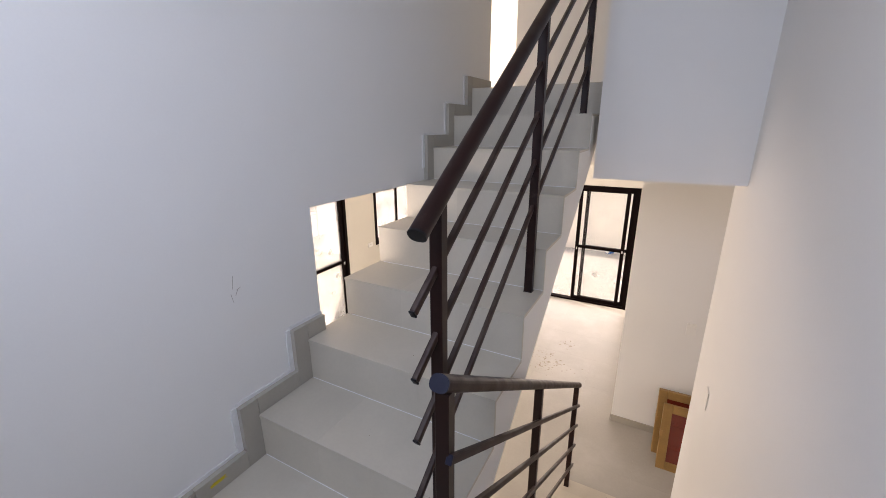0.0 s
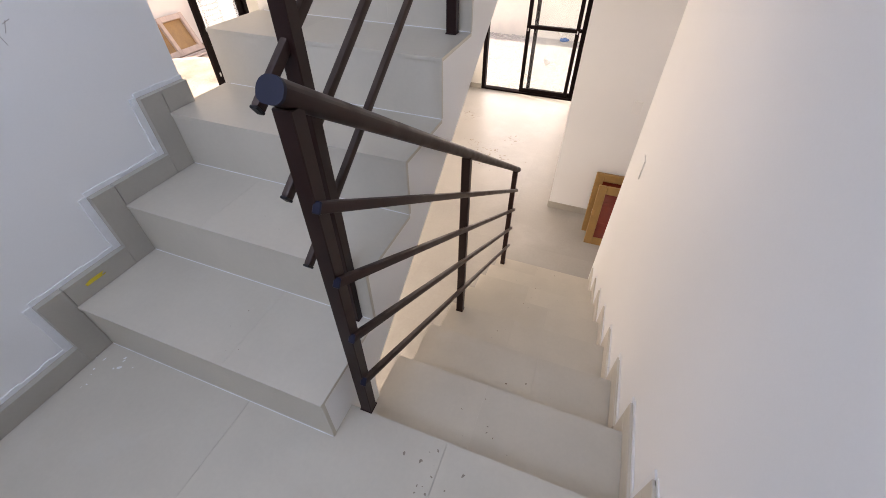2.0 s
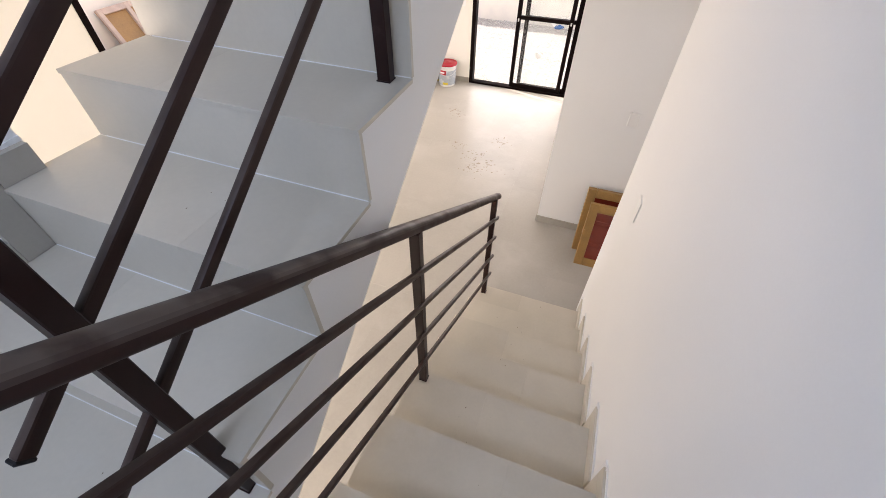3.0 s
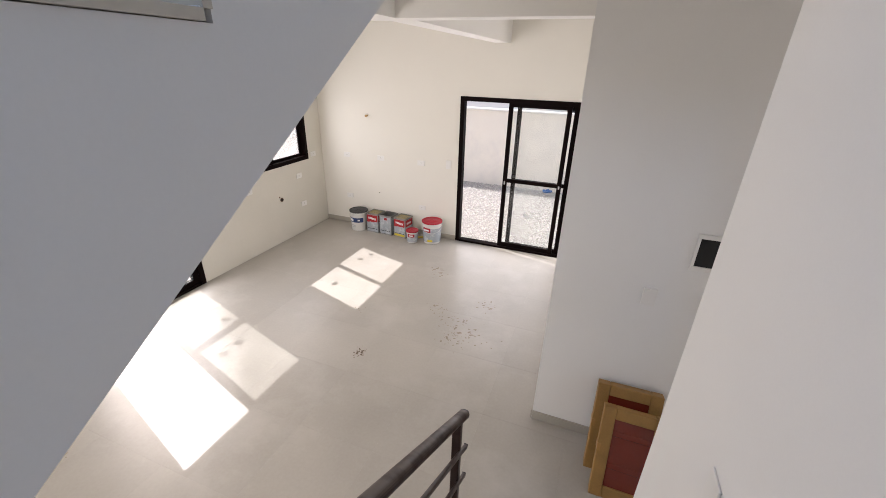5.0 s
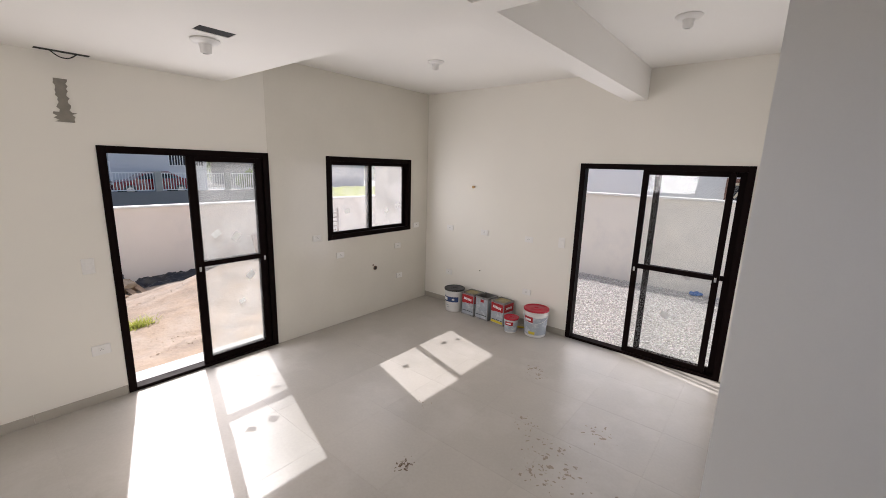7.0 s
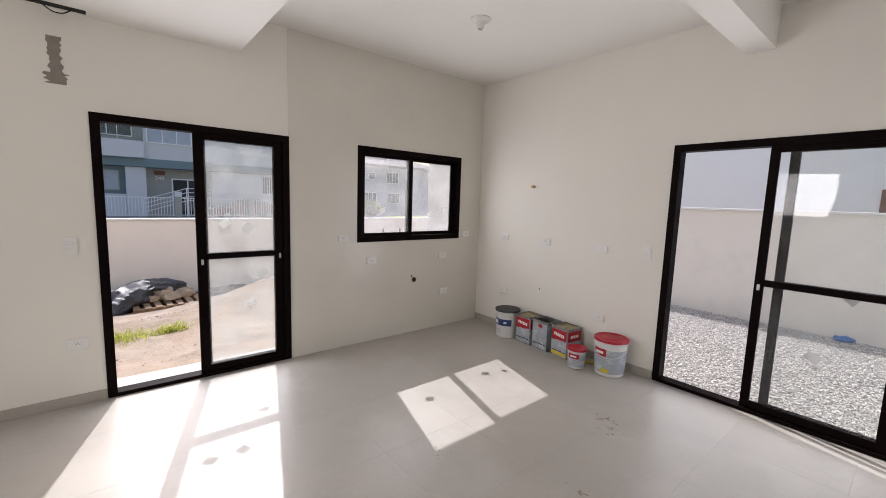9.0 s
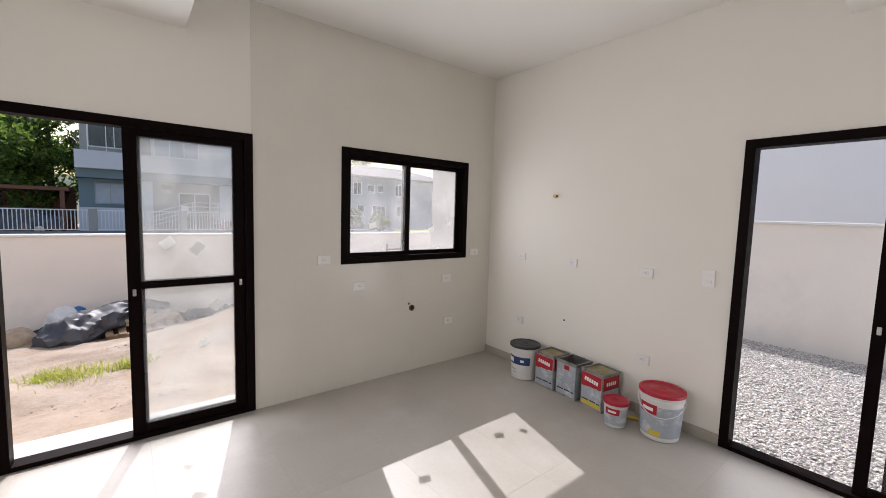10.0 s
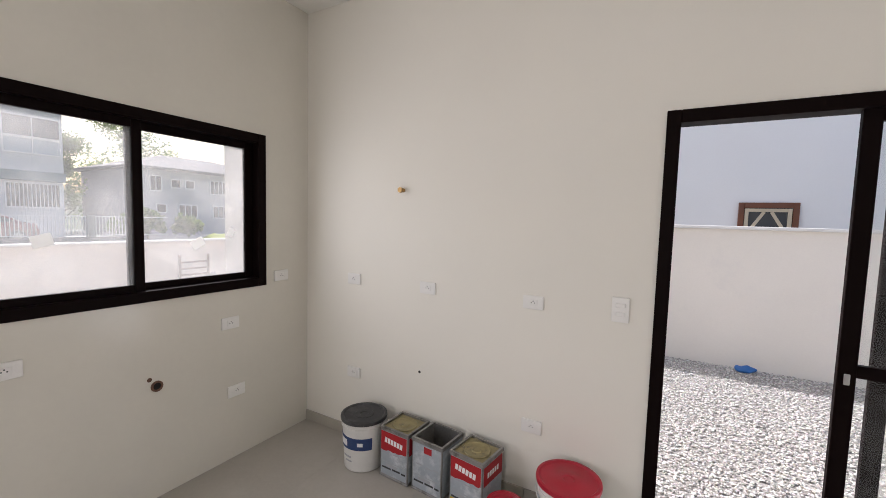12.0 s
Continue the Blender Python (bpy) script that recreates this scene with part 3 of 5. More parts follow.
# window
window_1 = thing("window_1", (0, WN[0], SILL), "dark bronze aluminium sliding window with dusty panes", "window", "", 0, "structure")
W3, H3 = WN[1] - WN[0], HEAD - SILL
frame_bars(window_1, W3, H3, 0.10, 0.058, pl)
s5 = sash(window_1, 0.05, 0.715, 0.05, H3 - 0.05, -0.045, pl, 0.045, None, M_glass3, 0.045)
s6 = sash(window_1, 0.66, W3 - 0.05, 0.05, H3 - 0.05, -0.085, pl, 0.06, None, M_glass3, 0.045)

STICK = [(s2, pl, 0.85, 1.32, 0.085, 35, 0.012), (s1, pl, 1.02, 1.28, 0.085, 50, 0.012), (s1, pl, 1.14, 0.86, 0.085, 40, 0.012), (s2, pl, 1.05, 0.58, 0.06, 20, 0.012),
         (s5, pl, 0.32, 0.34, 0.075, 15, 0.012), (s6, pl, 1.02, 0.30, 0.075, 30, 0.012), (s6, pl, 1.23, 0.36, 0.06, 60, 0.012), (s3, pf, 1.2, 1.0, 0.07, 40, 0.012), (s3, pf, 1.05, 0.55, 0.08, 30, 0.012)]
for s, place, u, v, size, rot, d in STICK:
    bm = boxes((-0.0006, -size / 2, -size * 0.37, 0.0006, size / 2, size * 0.37)) if place is pl else boxes((-size / 2, -0.0006, -size * 0.37, size / 2, 0.0006, size * 0.37))
    ob = part("sticker", bm, M_sticker, s, "white paper sticker on the glass")
    if place is pl:
        ob.location = (-0.0285 if s in (s1, s5) else -0.066, u, v)
        ob.rotation_euler = (radians(rot), 0, 0)
    else:
        ob.location = (u, 0.0285, v)
        ob.rotation_euler = (0, radians(rot), 0)

# ---- small fixtures on walls and ceilings ----
def lamp_holder(x, y, z):
    t = thing("ceiling_lamp_holder", (x, y, z), "white ceiling lamp holder without a bulb", "lamp holder", "ceiling lamp holders")
    part("rose", lathe([(0.0, 0.0), (0.082, 0.0), (0.084, -0.006), (0.070, -0.018), (0.044, -0.026), (0.0, -0.026)]), M_plastic, t, "", True)
    s = part("socket", lathe([(0.040, -0.024), (0.034, -0.04), (0.032, -0.07), (0.026, -0.078), (0.019, -0.078), (0.018, -0.04)]), M_plastic, t, "", True)
    part("socket_hole", lathe([(0.0, -0.052), (0.0185, -0.052), (0.0185, -0.056), (0.0, -0.056)]), M_dark, s)
    return t


for p in ((1.30, -3.53, LOW), (1.31, -1.38, CEIL), (3.515, -1.36, CEIL)):
    lamp_holder(*p)

WALLS = {"left": lambda a, z: ((0.0, a, z), 90), "kitchen": lambda a, z: ((0.002, a, z), 90), "far": lambda a, z: ((a, 0.0, z), 0),
         "panel": lambda a, z: ((a, -3.052, z), 0), "right": lambda a, z: ((xr(a), a, z), -90)}


def plate(wall, a, z, w, h, kind, label):
    """A wall plate; local x along the wall, -y out of it."""
    loc, rz = WALLS[wall](a, z)
    t = thing("wall_plate", loc, label, "wall plate", "electrical wall plates", rz)
    body = part("cover", bevel(boxes((-w / 2, {"": -0.016, "thin": -0.007}.get(kind, -0.012), -h / 2, w / 2, 0.0, h / 2)), 0.0034, 2), M_plastic, t)
    if kind == "socket":
        part("insert", bevel(boxes((-0.024, -0.014, -0.018, 0.024, -0.011, 0.018)), 0.002, 1), M_plastic, t)
        for dx, dz in ((0, 0.009), (-0.009, 0), (0.009, -0.001)):
            bm = bmesh.new()
            rod(bm, (dx, -0.0144, dz), (dx, -0.0135, dz), 0.003, 10)
            part("pin_hole", bm, M_dark, body)
    elif kind == "switch":
        for dz in (0.022, -0.022):
            part("rocker", bevel(boxes((-0.024, -0.016, dz - 0.011, 0.024, -0.011, dz + 0.011)), 0.003, 1), M_plastic, t)
    return t


SOCK = "white plastic power socket in the tiled wall"
for a, z in ((-1.954, 1.158), (-1.627, 0.905), (-0.628, 0.90), (-0.591, 0.448), (-0.245, 1.165)):
    plate("kitchen", a, z, 0.115, 0.075, "socket", SOCK)
for a, z in ((0.479, 1.157), (1.091, 1.158), (1.773, 1.152), (1.793, 0.452), (0.485, 0.482)):
    plate("far", a, z, 0.115, 0.075, "socket", "white plastic power socket on the painted wall")
plate("far", 2.213, 1.171, 0.08, 0.125, "switch", "white plastic double light switch beside the sliding door")
plate("left", -4.035, 1.175, 0.08, 0.125, "switch", "white plastic double light switch beside the open door")
plate("left", -4.03, 0.46, 0.125, 0.085, "socket", "white plastic power socket low on the painted wall")
plate("panel", 4.662, 1.250, 0.078, 0.115, "", "blank white plastic cover plate")
plate("panel", 4.975, 1.27, 0.09, 0.115, "socket", "white plastic outlet plate under the electrical box")
plate("right", -4.60, 1.52, 0.08, 0.12, "thin", "white plastic light switch on the stair wall")

# electrical box let into the passage wall
ebox = thing("electrical_box", (4.985, -3.052, 1.5825), "empty recessed electrical box with a white rim", "electrical box")
# solid block fills the recess; its near-black colour paints the shade inside
part("box_body", boxes((-0.15, 0.0, -0.0975, 0.15, 0.085, 0.0975)), M_dark, ebox, "near-black fill for the shade inside the box")
for r in ((-0.165, -0.012, 0.085, 0.165, 0.0, 0.112), (-0.165, -0.012, -0.112, 0.165, 0.0, -0.085), (-0.165, -0.012, -0.085, -0.148, 0.0, 0.085), (0.148, -0.012, -0.085, 0.165, 0.0, 0.085)):
    part("rim", bbox(*r, 0.002), M_plastic, ebox)

M_brass = mat("old_brass", (0.35, 0.22, 0.09), 0.4, metal=1.0)
M_rust = mat("rusty_pipe", (0.13, 0.07, 0.045), 0.8, var=0.3, scale=60)
pipe = thing("water_outlet", (0.885, 0.0, 1.774), "brass water pipe stub sticking out of the wall", "pipe")
bm = rod(bmesh.new(), (0, 0.0, 0), (0, -0.035, 0), 0.013, 16)
part("stub", bm, M_brass, pipe, "", True)
part("collar", rod(bmesh.new(), (0, -0.028, 0), (0, -0.045, 0), 0.018, 6), M_brass, pipe)
drain = thing("drain_outlet", (0.002, -1.052, 0.637), "rusty drain pipe end in the kitchen wall", "pipe")
bm = bmesh.new()
lp = lathe([(0.020, 0.0), (0.030, 0.0), (0.030, 0.008), (0.020, 0.008), (0.020, 0.0)], 20)
bmesh.ops.rotate(lp, verts=lp.verts, matrix=Matrix.Rotation(radians(90), 3, "Y"))
part("pipe_ring", lp, M_rust, drain, "", True)
part("pipe_hole", rod(bmesh.new(), (0.0005, 0, 0), (0.002, 0, 0), 0.021, 20), M_dark, drain)
part("small_hole", rod(bmesh.new(), (0.0005, -0.035, 0.045), (0.002, -0.035, 0.045), 0.012, 14), M_rust, drain)
hole = thing("wall_hole", (1.04, 0.0, 0.60), "small drilled hole in the wall", "hole")
part("hole_ring", rod(bmesh.new(), (0, 0.0, 0), (0, -0.0015, 0), 0.009, 12), M_dark, hole)


def blotch(name, w, h, n, seed, jag):
    """A flat patch with an uneven outline in local y, z."""
    rnd = random.Random(seed)
    bm = bmesh.new()
    front, back = [], []
    side_l = [(-w / 2 + w * jag * (rnd.random() - 0.4), -h / 2 + h * i / n) for i in range(n + 1)]
    side_r = [(w / 2 + w * jag * (rnd.random() - 0.6), h / 2 - h * i / n) for i in range(n + 1)]
    for y, z in side_l + side_r:
        front.append(bm.verts.new((0.003, y, z)))
        back.append(bm.verts.new((0.0, y, z)))
    bm.faces.new(front)
    for i in range(len(front)):
        j = (i + 1) % len(front)
        bm.faces.new((front[i], front[j], back[j], back[i]))
    bmesh.ops.recalc_face_normals(bm, faces=bm.faces)
    return bm


patch = thing("cement_patch", (0.0, -4.035, 2.43), "rough unpainted cement patch on the painted wall", "wall patch")
part("mortar", blotch("mortar", 0.068, 0.30, 18, 5, 0.26), M_cement, patch)
part("mortar_foot", blotch("mortar", 0.11, 0.07, 5, 8, 0.35), M_cement, patch).location = (0.0012, 0.0, -0.12)
wire = bpy.data.curves.new("loose_wire", "CURVE")
wire.dimensions, wire.bevel_depth = "3D", 0.004
sp = wire.splines.new("BEZIER")
sp.bezier_points.add(2)
for bp_, co in zip(sp.bezier_points, ((0, -0.09, 0.02), (0.0, 0.01, -0.035), (0, 0.11, 0.03))):
    bp_.co = co
    bp_.handle_left_type = bp_.handle_right_type = "AUTO"
wire.materials.append(M_dark)
w_ob = new("loose_wire", wire)
w_ob.location = (0.065, -4.01, LOW)
tagged(w_ob, "thin dark wire hanging from a ceiling slot", "wire")
# near-black plugs just above the ceiling face paint the shade of the cut-outs
for x0, x1, y0, y1 in ((1.46, 1.575, -3.66, -3.46), (0.03, 0.12, -4.16, -3.86)):
    structure("slot_shade_fill", boxes((x0 + 0.001, y0 + 0.001, LOW + 0.005, x1 - 0.001, y1 - 0.001, LOW + 0.09)), M_dark, "near-black fill painting the shade in the ceiling cut-out", "ceiling")

# ---- baseboards ----
def baseboard(x0, y0, x1, y1, label):
    s = structure("baseboard", boxes((min(x0, x1), min(y0, y1), -0.004, max(x0, x1), max(y0, y1), 0.003)), M_grout, label, "baseboard")
    along_x = abs(x1 - x0) > abs(y1 - y0)
    a0, a1 = (min(x0, x1), max(x0, x1)) if along_x else (min(y0, y1), max(y0, y1))
    n = max(1, round((a1 - a0) / 0.62))
    for i in range(n):
        p, q = a0 + (a1 - a0) * i / n + 0.0008, a0 + (a1 - a0) * (i + 1) / n - 0.0008
        r = (p, min(y0, y1), 0.0, q, max(y0, y1), 0.078) if along_x else (min(x0, x1), p, 0.0, max(x0, x1), q, 0.078)
        part("baseboard_tile", bbox(*r, 0.002), M_skirt, s)
    return s


BB = "grey tiled baseboard with a ragged upper edge"
baseboard(0.0, -8.0, 0.012, DL[0] - 0.005, BB)
baseboard(0.0, -0.012, DR[0] - 0.005, 0.0, BB)
baseboard(4.088, -3.064, 7.0, -3.052, BB)
baseboard(4.076, -3.052, 4.088, -0.0, BB)
baseboard(0.014, -8.0, XS - 0.15, -7.988, BB)

# ---- paint buckets and cans by the end wall ----
M_pail = mat("white_pail_plastic", (0.66, 0.65, 0.62), 0.42, var=0.06, scale=9, fine=60, bump=0.05, stain=((0.45, 0.44, 0.41), 14, 0.62, 0.8))
M_blacklid = mat("worn_black_plastic", (0.03, 0.03, 0.032), 0.5, var=0.2, scale=12, stain=((0.10, 0.10, 0.10), 10, 0.5, 0.8))
M_redlid = mat("red_plastic_lid", (0.38, 0.005, 0.022), 0.36, var=0.06, scale=8)
M_redprint = mat("red_print", (0.37, 0.008, 0.014), 0.45, var=0.05)
M_blueprint = mat("blue_print", (0.02, 0.045, 0.14), 0.5, var=0.1)
M_yellow = mat("yellow_print", (0.62, 0.48, 0.03), 0.5)
M_greyprint = mat("grey_print", (0.36, 0.37, 0.39), 0.5, var=0.1)
M_whiteprint = mat("white_print", (0.8, 0.8, 0.79), 0.5)
M_tin = mat("tin_plate", (0.30, 0.295, 0.285), 0.40, metal=0.75, var=0.2, scale=14, fine=70, stain=((0.09, 0.08, 0.07), 18, 0.55, 0.75))
M_tinlabel = mat("pale_grey_can_label", (0.34, 0.375, 0.41), 0.42, var=0.12, scale=9, stain=((0.62, 0.64, 0.65), 11, 0.5, 0.7))
M_lacquer = mat("gold_lacquered_tin", (0.34, 0.29, 0.15), 0.38, metal=0.6, var=0.2, scale=20, stain=((0.14, 0.12, 0.09), 24, 0.55, 0.75))
M_residue = mat("dry_paint_residue", (0.30, 0.27, 0.22), 0.8, var=0.25, scale=25, bump=0.5)


def wrap(r0, r1, z0, z1, a0, a1, off=0.0008, n=24):
    """A curved label on a tapering pail between two angles (degrees)."""
    off += 0.0016
    bm = bmesh.new()
    rows = []
    for i in range(n + 1):
        a = radians(a0 + (a1 - a0) * i / n)
        rows.append([bm.verts.new((r * math.cos(a), r * math.sin(a), z)) for r, z in ((r0 + off, z0), (r1 + off, z1), (r1 - 0.001, z1), (r0 - 0.001, z0))])
    for p, q in zip(rows, rows[1:]):
        for i in range(4):
            bm.faces.new((p[i], q[i], q[(i + 1) % 4], p[(i + 1) % 4]))
    bm.faces.new(rows[0])
    bm.faces.new(rows[-1][::-1])
    bmesh.ops.recalc_face_normals(bm, faces=bm.faces)
    return bm


def pail(loc, rb, rt, h, lid, prints, label, rz=0, handle=True):
    t = thing("paint_bucket", loc, label, "bucket", "paint buckets and cans", rz)
    rad = lambda z: rb + (rt - rb) * z / h
    body = part("pail", lathe([(0, 0.004), (rb - 0.01, 0.0), (rb, 0.006), (rad(h * 0.82), h * 0.82), (rad(h * 0.83) + 0.006, h * 0.825), (rad(h * 0.83) + 0.006, h * 0.86), (rad(h * 0.87), h * 0.865), (rad(h * 0.93) + 0.001, h * 0.93), (rt, h - 0.012), (rt - 0.004, h - 0.012), (0, h - 0.014)], 40), M_pail, t, "", True)
    part("lid", lathe([(rt - 0.01, h - 0.022), (rt + 0.007, h - 0.022), (rt + 0.009, h - 0.012), (rt + 0.007, h), (rt - 0.006, h + 0.002), (rt - 0.014, h - 0.006), (rt * 0.45, h - 0.007), (rt * 0.42, h - 0.004), (rt * 0.2, h - 0.004), (rt * 0.16, h - 0.009), (0, h - 0.009)], 44), lid, t, "", True)
    for m, z0, z1, a0, a1, off in prints:
        part("label_print", wrap(rad(z0 * h), rad(z1 * h), z0 * h, z1 * h, a0, a1, off), m, body, "", True)
    if handle:
        pts = [Vector(((rt + 0.008) * math.cos(radians(a)), (rt + 0.008) * math.sin(radians(a)) - 0.012 * math.sin(radians(a - 180)), h * 0.84 - 0.10 * math.sin(radians(a - 180)))) for a in range(180, 361, 15)]
        bm = bmesh.new()
        for p, q in zip(pts, pts[1:]):
            rod(bm, p, q, 0.0028, 8)
        part("handle", bm, M_steel if lid is M_blacklid else M_pail, t, "thin carrying handle")
    return t


# angles: -90 degrees faces the room
pail((0.752, -0.20, 0), 0.122, 0.140, 0.333, M_blacklid,
     [(M_blueprint, 0.45, 0.68, -175, -20, 0.0008), (M_whiteprint, 0.50, 0.63, -140, -92, 0.0014), (M_whiteprint, 0.53, 0.60, -60, -45, 0.0014), (M_greyprint, 0.28, 0.31, -110, -80, 0.0008), (M_greyprint, 0.20, 0.225, -100, -78, 0.0008)],
     "white plastic paint bucket with a worn black lid", -8, False)
pail((2.045, -0.20, 0), 0.128, 0.148, 0.35, M_redlid,
     [(M_tinlabel, 0.10, 0.74, -180, 0, 0.0006), (M_redprint, 0.56, 0.76, -150, -98, 0.0014), (M_whiteprint, 0.62, 0.69, -142, -108, 0.002), (M_greyprint, 0.42, 0.44, -128, -88, 0.0012), (M_greyprint, 0.36, 0.375, -122, -92, 0.0012), (M_yellow, 0.12, 0.22, -120, -85, 0.0014), (M_greyprint, 0.29, 0.305, -70, -46, 0.0014), (M_greyprint, 0.31, 0.32, -120, -95, 0.0012)],
     "tall white paint bucket with a red lid and red label", 20)
pail((1.775, -0.335, 0), 0.076, 0.088, 0.20, M_redlid,
     [(M_tinlabel, 0.10, 0.74, -180, 0, 0.0006), (M_redprint, 0.52, 0.76, -140, -68, 0.0014), (M_whiteprint, 0.60, 0.68, -125, -84, 0.002), (M_greyprint, 0.40, 0.43, -110, -78, 0.0012), (M_greyprint, 0.14, 0.24, -122, -62, 0.0012)],
     "small white paint bucket with a red lid", 24, False)


def ragged_band(x0, x1, z0, z1, f, seed, n=14):
    """A flat printed field whose lower edge is torn like a brush stroke."""
    rnd = random.Random(seed)
    bm = bmesh.new()
    pts = [(x0, z1), (x1, z1)] + [(x1 + (x0 - x1) * i / n, z0 + (rnd.random() - 0.3) * 0.009 - 0.014 * i / n) for i in range(n + 1)]
    front = [bm.verts.new((x, f - 0.0014, z)) for x, z in pts]
    back = [bm.verts.new((x, f, z)) for x, z in pts]
    bm.faces.new(front)
    for i in range(len(pts)):
        j = (i + 1) % len(pts)
        bm.faces.new((front[i], front[j], back[j], back[i]))
    bmesh.ops.recalc_face_normals(bm, faces=bm.faces)
    return bm


def can(loc, rz, top, red_h, label):
    """A square paint tin; local -y faces the room."""
    w, h = 0.107, 0.318
    t = thing("paint_can", loc, label, "paint can", "paint buckets and cans", rz)
    body = part("can_body", bevel(boxes((-w, -w, 0.0, w, w, h - 0.02)) if top != "open" else panel((-w, w), (-w, w), (0.0, h - 0.02), [(-w + 0.006, w - 0.006, -w + 0.006, w - 0.006)]), 0.006 if top != "open" else 0.002, 2), M_tin, t)
    rim = panel((-w - 0.003, w + 0.003), (-w - 0.003, w + 0.003), (h - 0.022, h), [(-w + 0.010, w - 0.010, -w + 0.010, w - 0.010)])
    part("rim", rim, M_tin, t)
    part("bottom_seam", bbox(-w - 0.003, -w - 0.003, 0.0, w + 0.003, w + 0.003, 0.012, 0.003), M_tin, t)
    if top == "open":
        part("paint_residue", boxes((-w + 0.007, -w + 0.007, 0.02, w - 0.007, w - 0.007, 0.12)), M_residue, t, "dried paint in the open can")
    else:
        part("top_plate", boxes((-w + 0.009, -w + 0.009, h - 0.026, w - 0.009, w - 0.009, h - 0.012)), M_lacquer, t, "gold lacquered top")
        ob = part("lid", lathe([(0.072, 0.0), (0.080, 0.004), (0.076, 0.008), (0.066, 0.002), (0.03, 0.002), (0.026, 0.006), (0.0, 0.006)], 36), M_lacquer, t, "round pressed lid", True)
        ob.location = (0, 0.0, h - 0.0125)
    f = -w - 0.0006
    part("label_print", boxes((-w + 0.008, f - 0.0006, 0.02, w - 0.008, f + 0.001, h - 0.026)), M_tinlabel, t, "pale grey label")
    part("label_print", boxes((w - 0.0005, -w + 0.008, 0.02, w + 0.0012, w - 0.008, h - 0.026)), M_tinlabel, t, "pale grey label")
    if red_h > 0.05:
        part("red_band", ragged_band(-w + 0.008, w - 0.01, h - 0.03 - red_h, h - 0.027, f, int(loc[0] * 100)), M_redprint, t, "red printed band")
        lz = h - 0.03 - red_h * 0.66
        for i in range(6):
            bm = boxes((-0.072 + i * 0.0235, f - 0.002, lz, -0.054 + i * 0.0235, f, lz + red_h * 0.30))
            for v in bm.verts:
                v.co.z -= 0.10 * v.co.x
                v.co.x += 0.15 * (v.co.z - lz)
            part("logo_block", bm, M_whiteprint, t, "white printed block")
        part("red_band", boxes((w, -w + 0.01, h - 0.03 - red_h, w + 0.002, w - 0.01, h - 0.027)), M_redprint, t, "red printed band")
        for i in range(5):
            part("logo_block", boxes((w, -0.06 + i * 0.0245, lz, w + 0.0026, -0.042 + i * 0.0245, lz + red_h * 0.28)), M_whiteprint, t, "white printed block")
    else:
        part("red_band", boxes((-0.02, f - 0.0014, h - 0.072, 0.035, f, h - 0.034)), M_redprint, t, "small red printed field")
    for i, (x0, x1) in enumerate(((-0.075, -0.03), (-0.005, 0.04), (0.05, 0.085))):
        part("print_line", boxes((x0, f - 0.0013, 0.165 - 0.006 * (i % 2), x1, f, 0.171 - 0.006 * (i % 2))), M_greyprint, t)
    part("print_line", boxes((-0.08, f - 0.0013, 0.10, 0.085, f, 0.104)), M_greyprint, t)
    part("print_line", boxes((-0.06, f - 0.0013, 0.075, 0.03, f, 0.092)), M_greyprint, t)
    for x0, x1, z in ((-0.09, -0.02, 0.058), (-0.01, 0.05, 0.060), (0.06, 0.09, 0.058)):
        part("print_line", boxes((x0, f - 0.0013, z, x1, f, z + 0.011)), M_blacklid, t)
    if top == "lid_yellow":
        part("yellow_band", boxes((-w + 0.01, f - 0.0013, 0.022, w - 0.012, f, 0.055)), M_yellow, t, "yellow printed strip")
    return t


can((1.035, -0.145, 0), -3, "lid", 0.105, "square tin paint can with a red label band and closed lid")
can((1.275, -0.15, 0), -5, "open", 0.0, "square tin paint can, open and smeared with dried paint")
can((1.535, -0.16, 0), -8, "lid_yellow", 0.105, "square tin paint can with red and yellow label, dented top")
strip = thing("yellow_strip", (1.84, -0.16, 0), "crumpled yellow plastic strip on the floor", "litter")
part("plastic_strip", bar(bmesh.new(), (-0.18, -0.06, 0.012), (0.08, 0.05, 0.016), 0.03, 0.012), M_yellow, strip)

# ---- wrapped panels leaning on the passage wall ----
M_card = mat("brown_cardboard", (0.30, 0.165, 0.045), 0.6, var=0.2, scale=9, fine=90, bump=0.25)
M_cardtape = mat("brown_packing_tape", (0.36, 0.19, 0.05), 0.3, var=0.1, scale=12)
M_redpanel = mat("glossy_red_brown_panel", (0.17, 0.025, 0.014), 0.14, var=0.12, scale=5, coat=0.3)


def wrapped_panel(x, y, w, h, d, lean, rz, label):
    t = thing("wrapped_panel", (x, y, 0), label, "packaged panel", "packaged panels", rz)
    t.rotation_euler = (radians(-lean), 0, radians(rz))
    e = 0.075
    for r in ((0, 0, 0, e, d, h), (w - e, 0, 0, w, d, h), (e, 0.002, 0, w - e, d - 0.002, e), (e, 0.002, h - e, w - e, d - 0.002, h)):
        part("cardboard_edge", bevel(boxes(r), 0.006, 2), M_card, t)
    part("panel_face", boxes((e - 0.02, d * 0.25, e - 0.02, w - e + 0.02, d * 0.75, h - e + 0.02)), M_redpanel, t, "glossy red-brown panel under film")
    for z in (0.36 * h, 0.72 * h):
        part("panel_ridge", bbox(e, d * 0.25 - 0.008, z - 0.02, w - e, d * 0.25 + 0.002, z + 0.02, 0.005), M_redpanel, t)
    for a in (0.0, w):
        part("tape", boxes((a - 0.002 if a == 0 else a - 0.02, -0.0015, h * 0.5, a + 0.02 if a == 0 else a + 0.002, d + 0.0015, h * 0.5 + 0.05)), M_cardtape, t, "strip of brown tape")
    return t


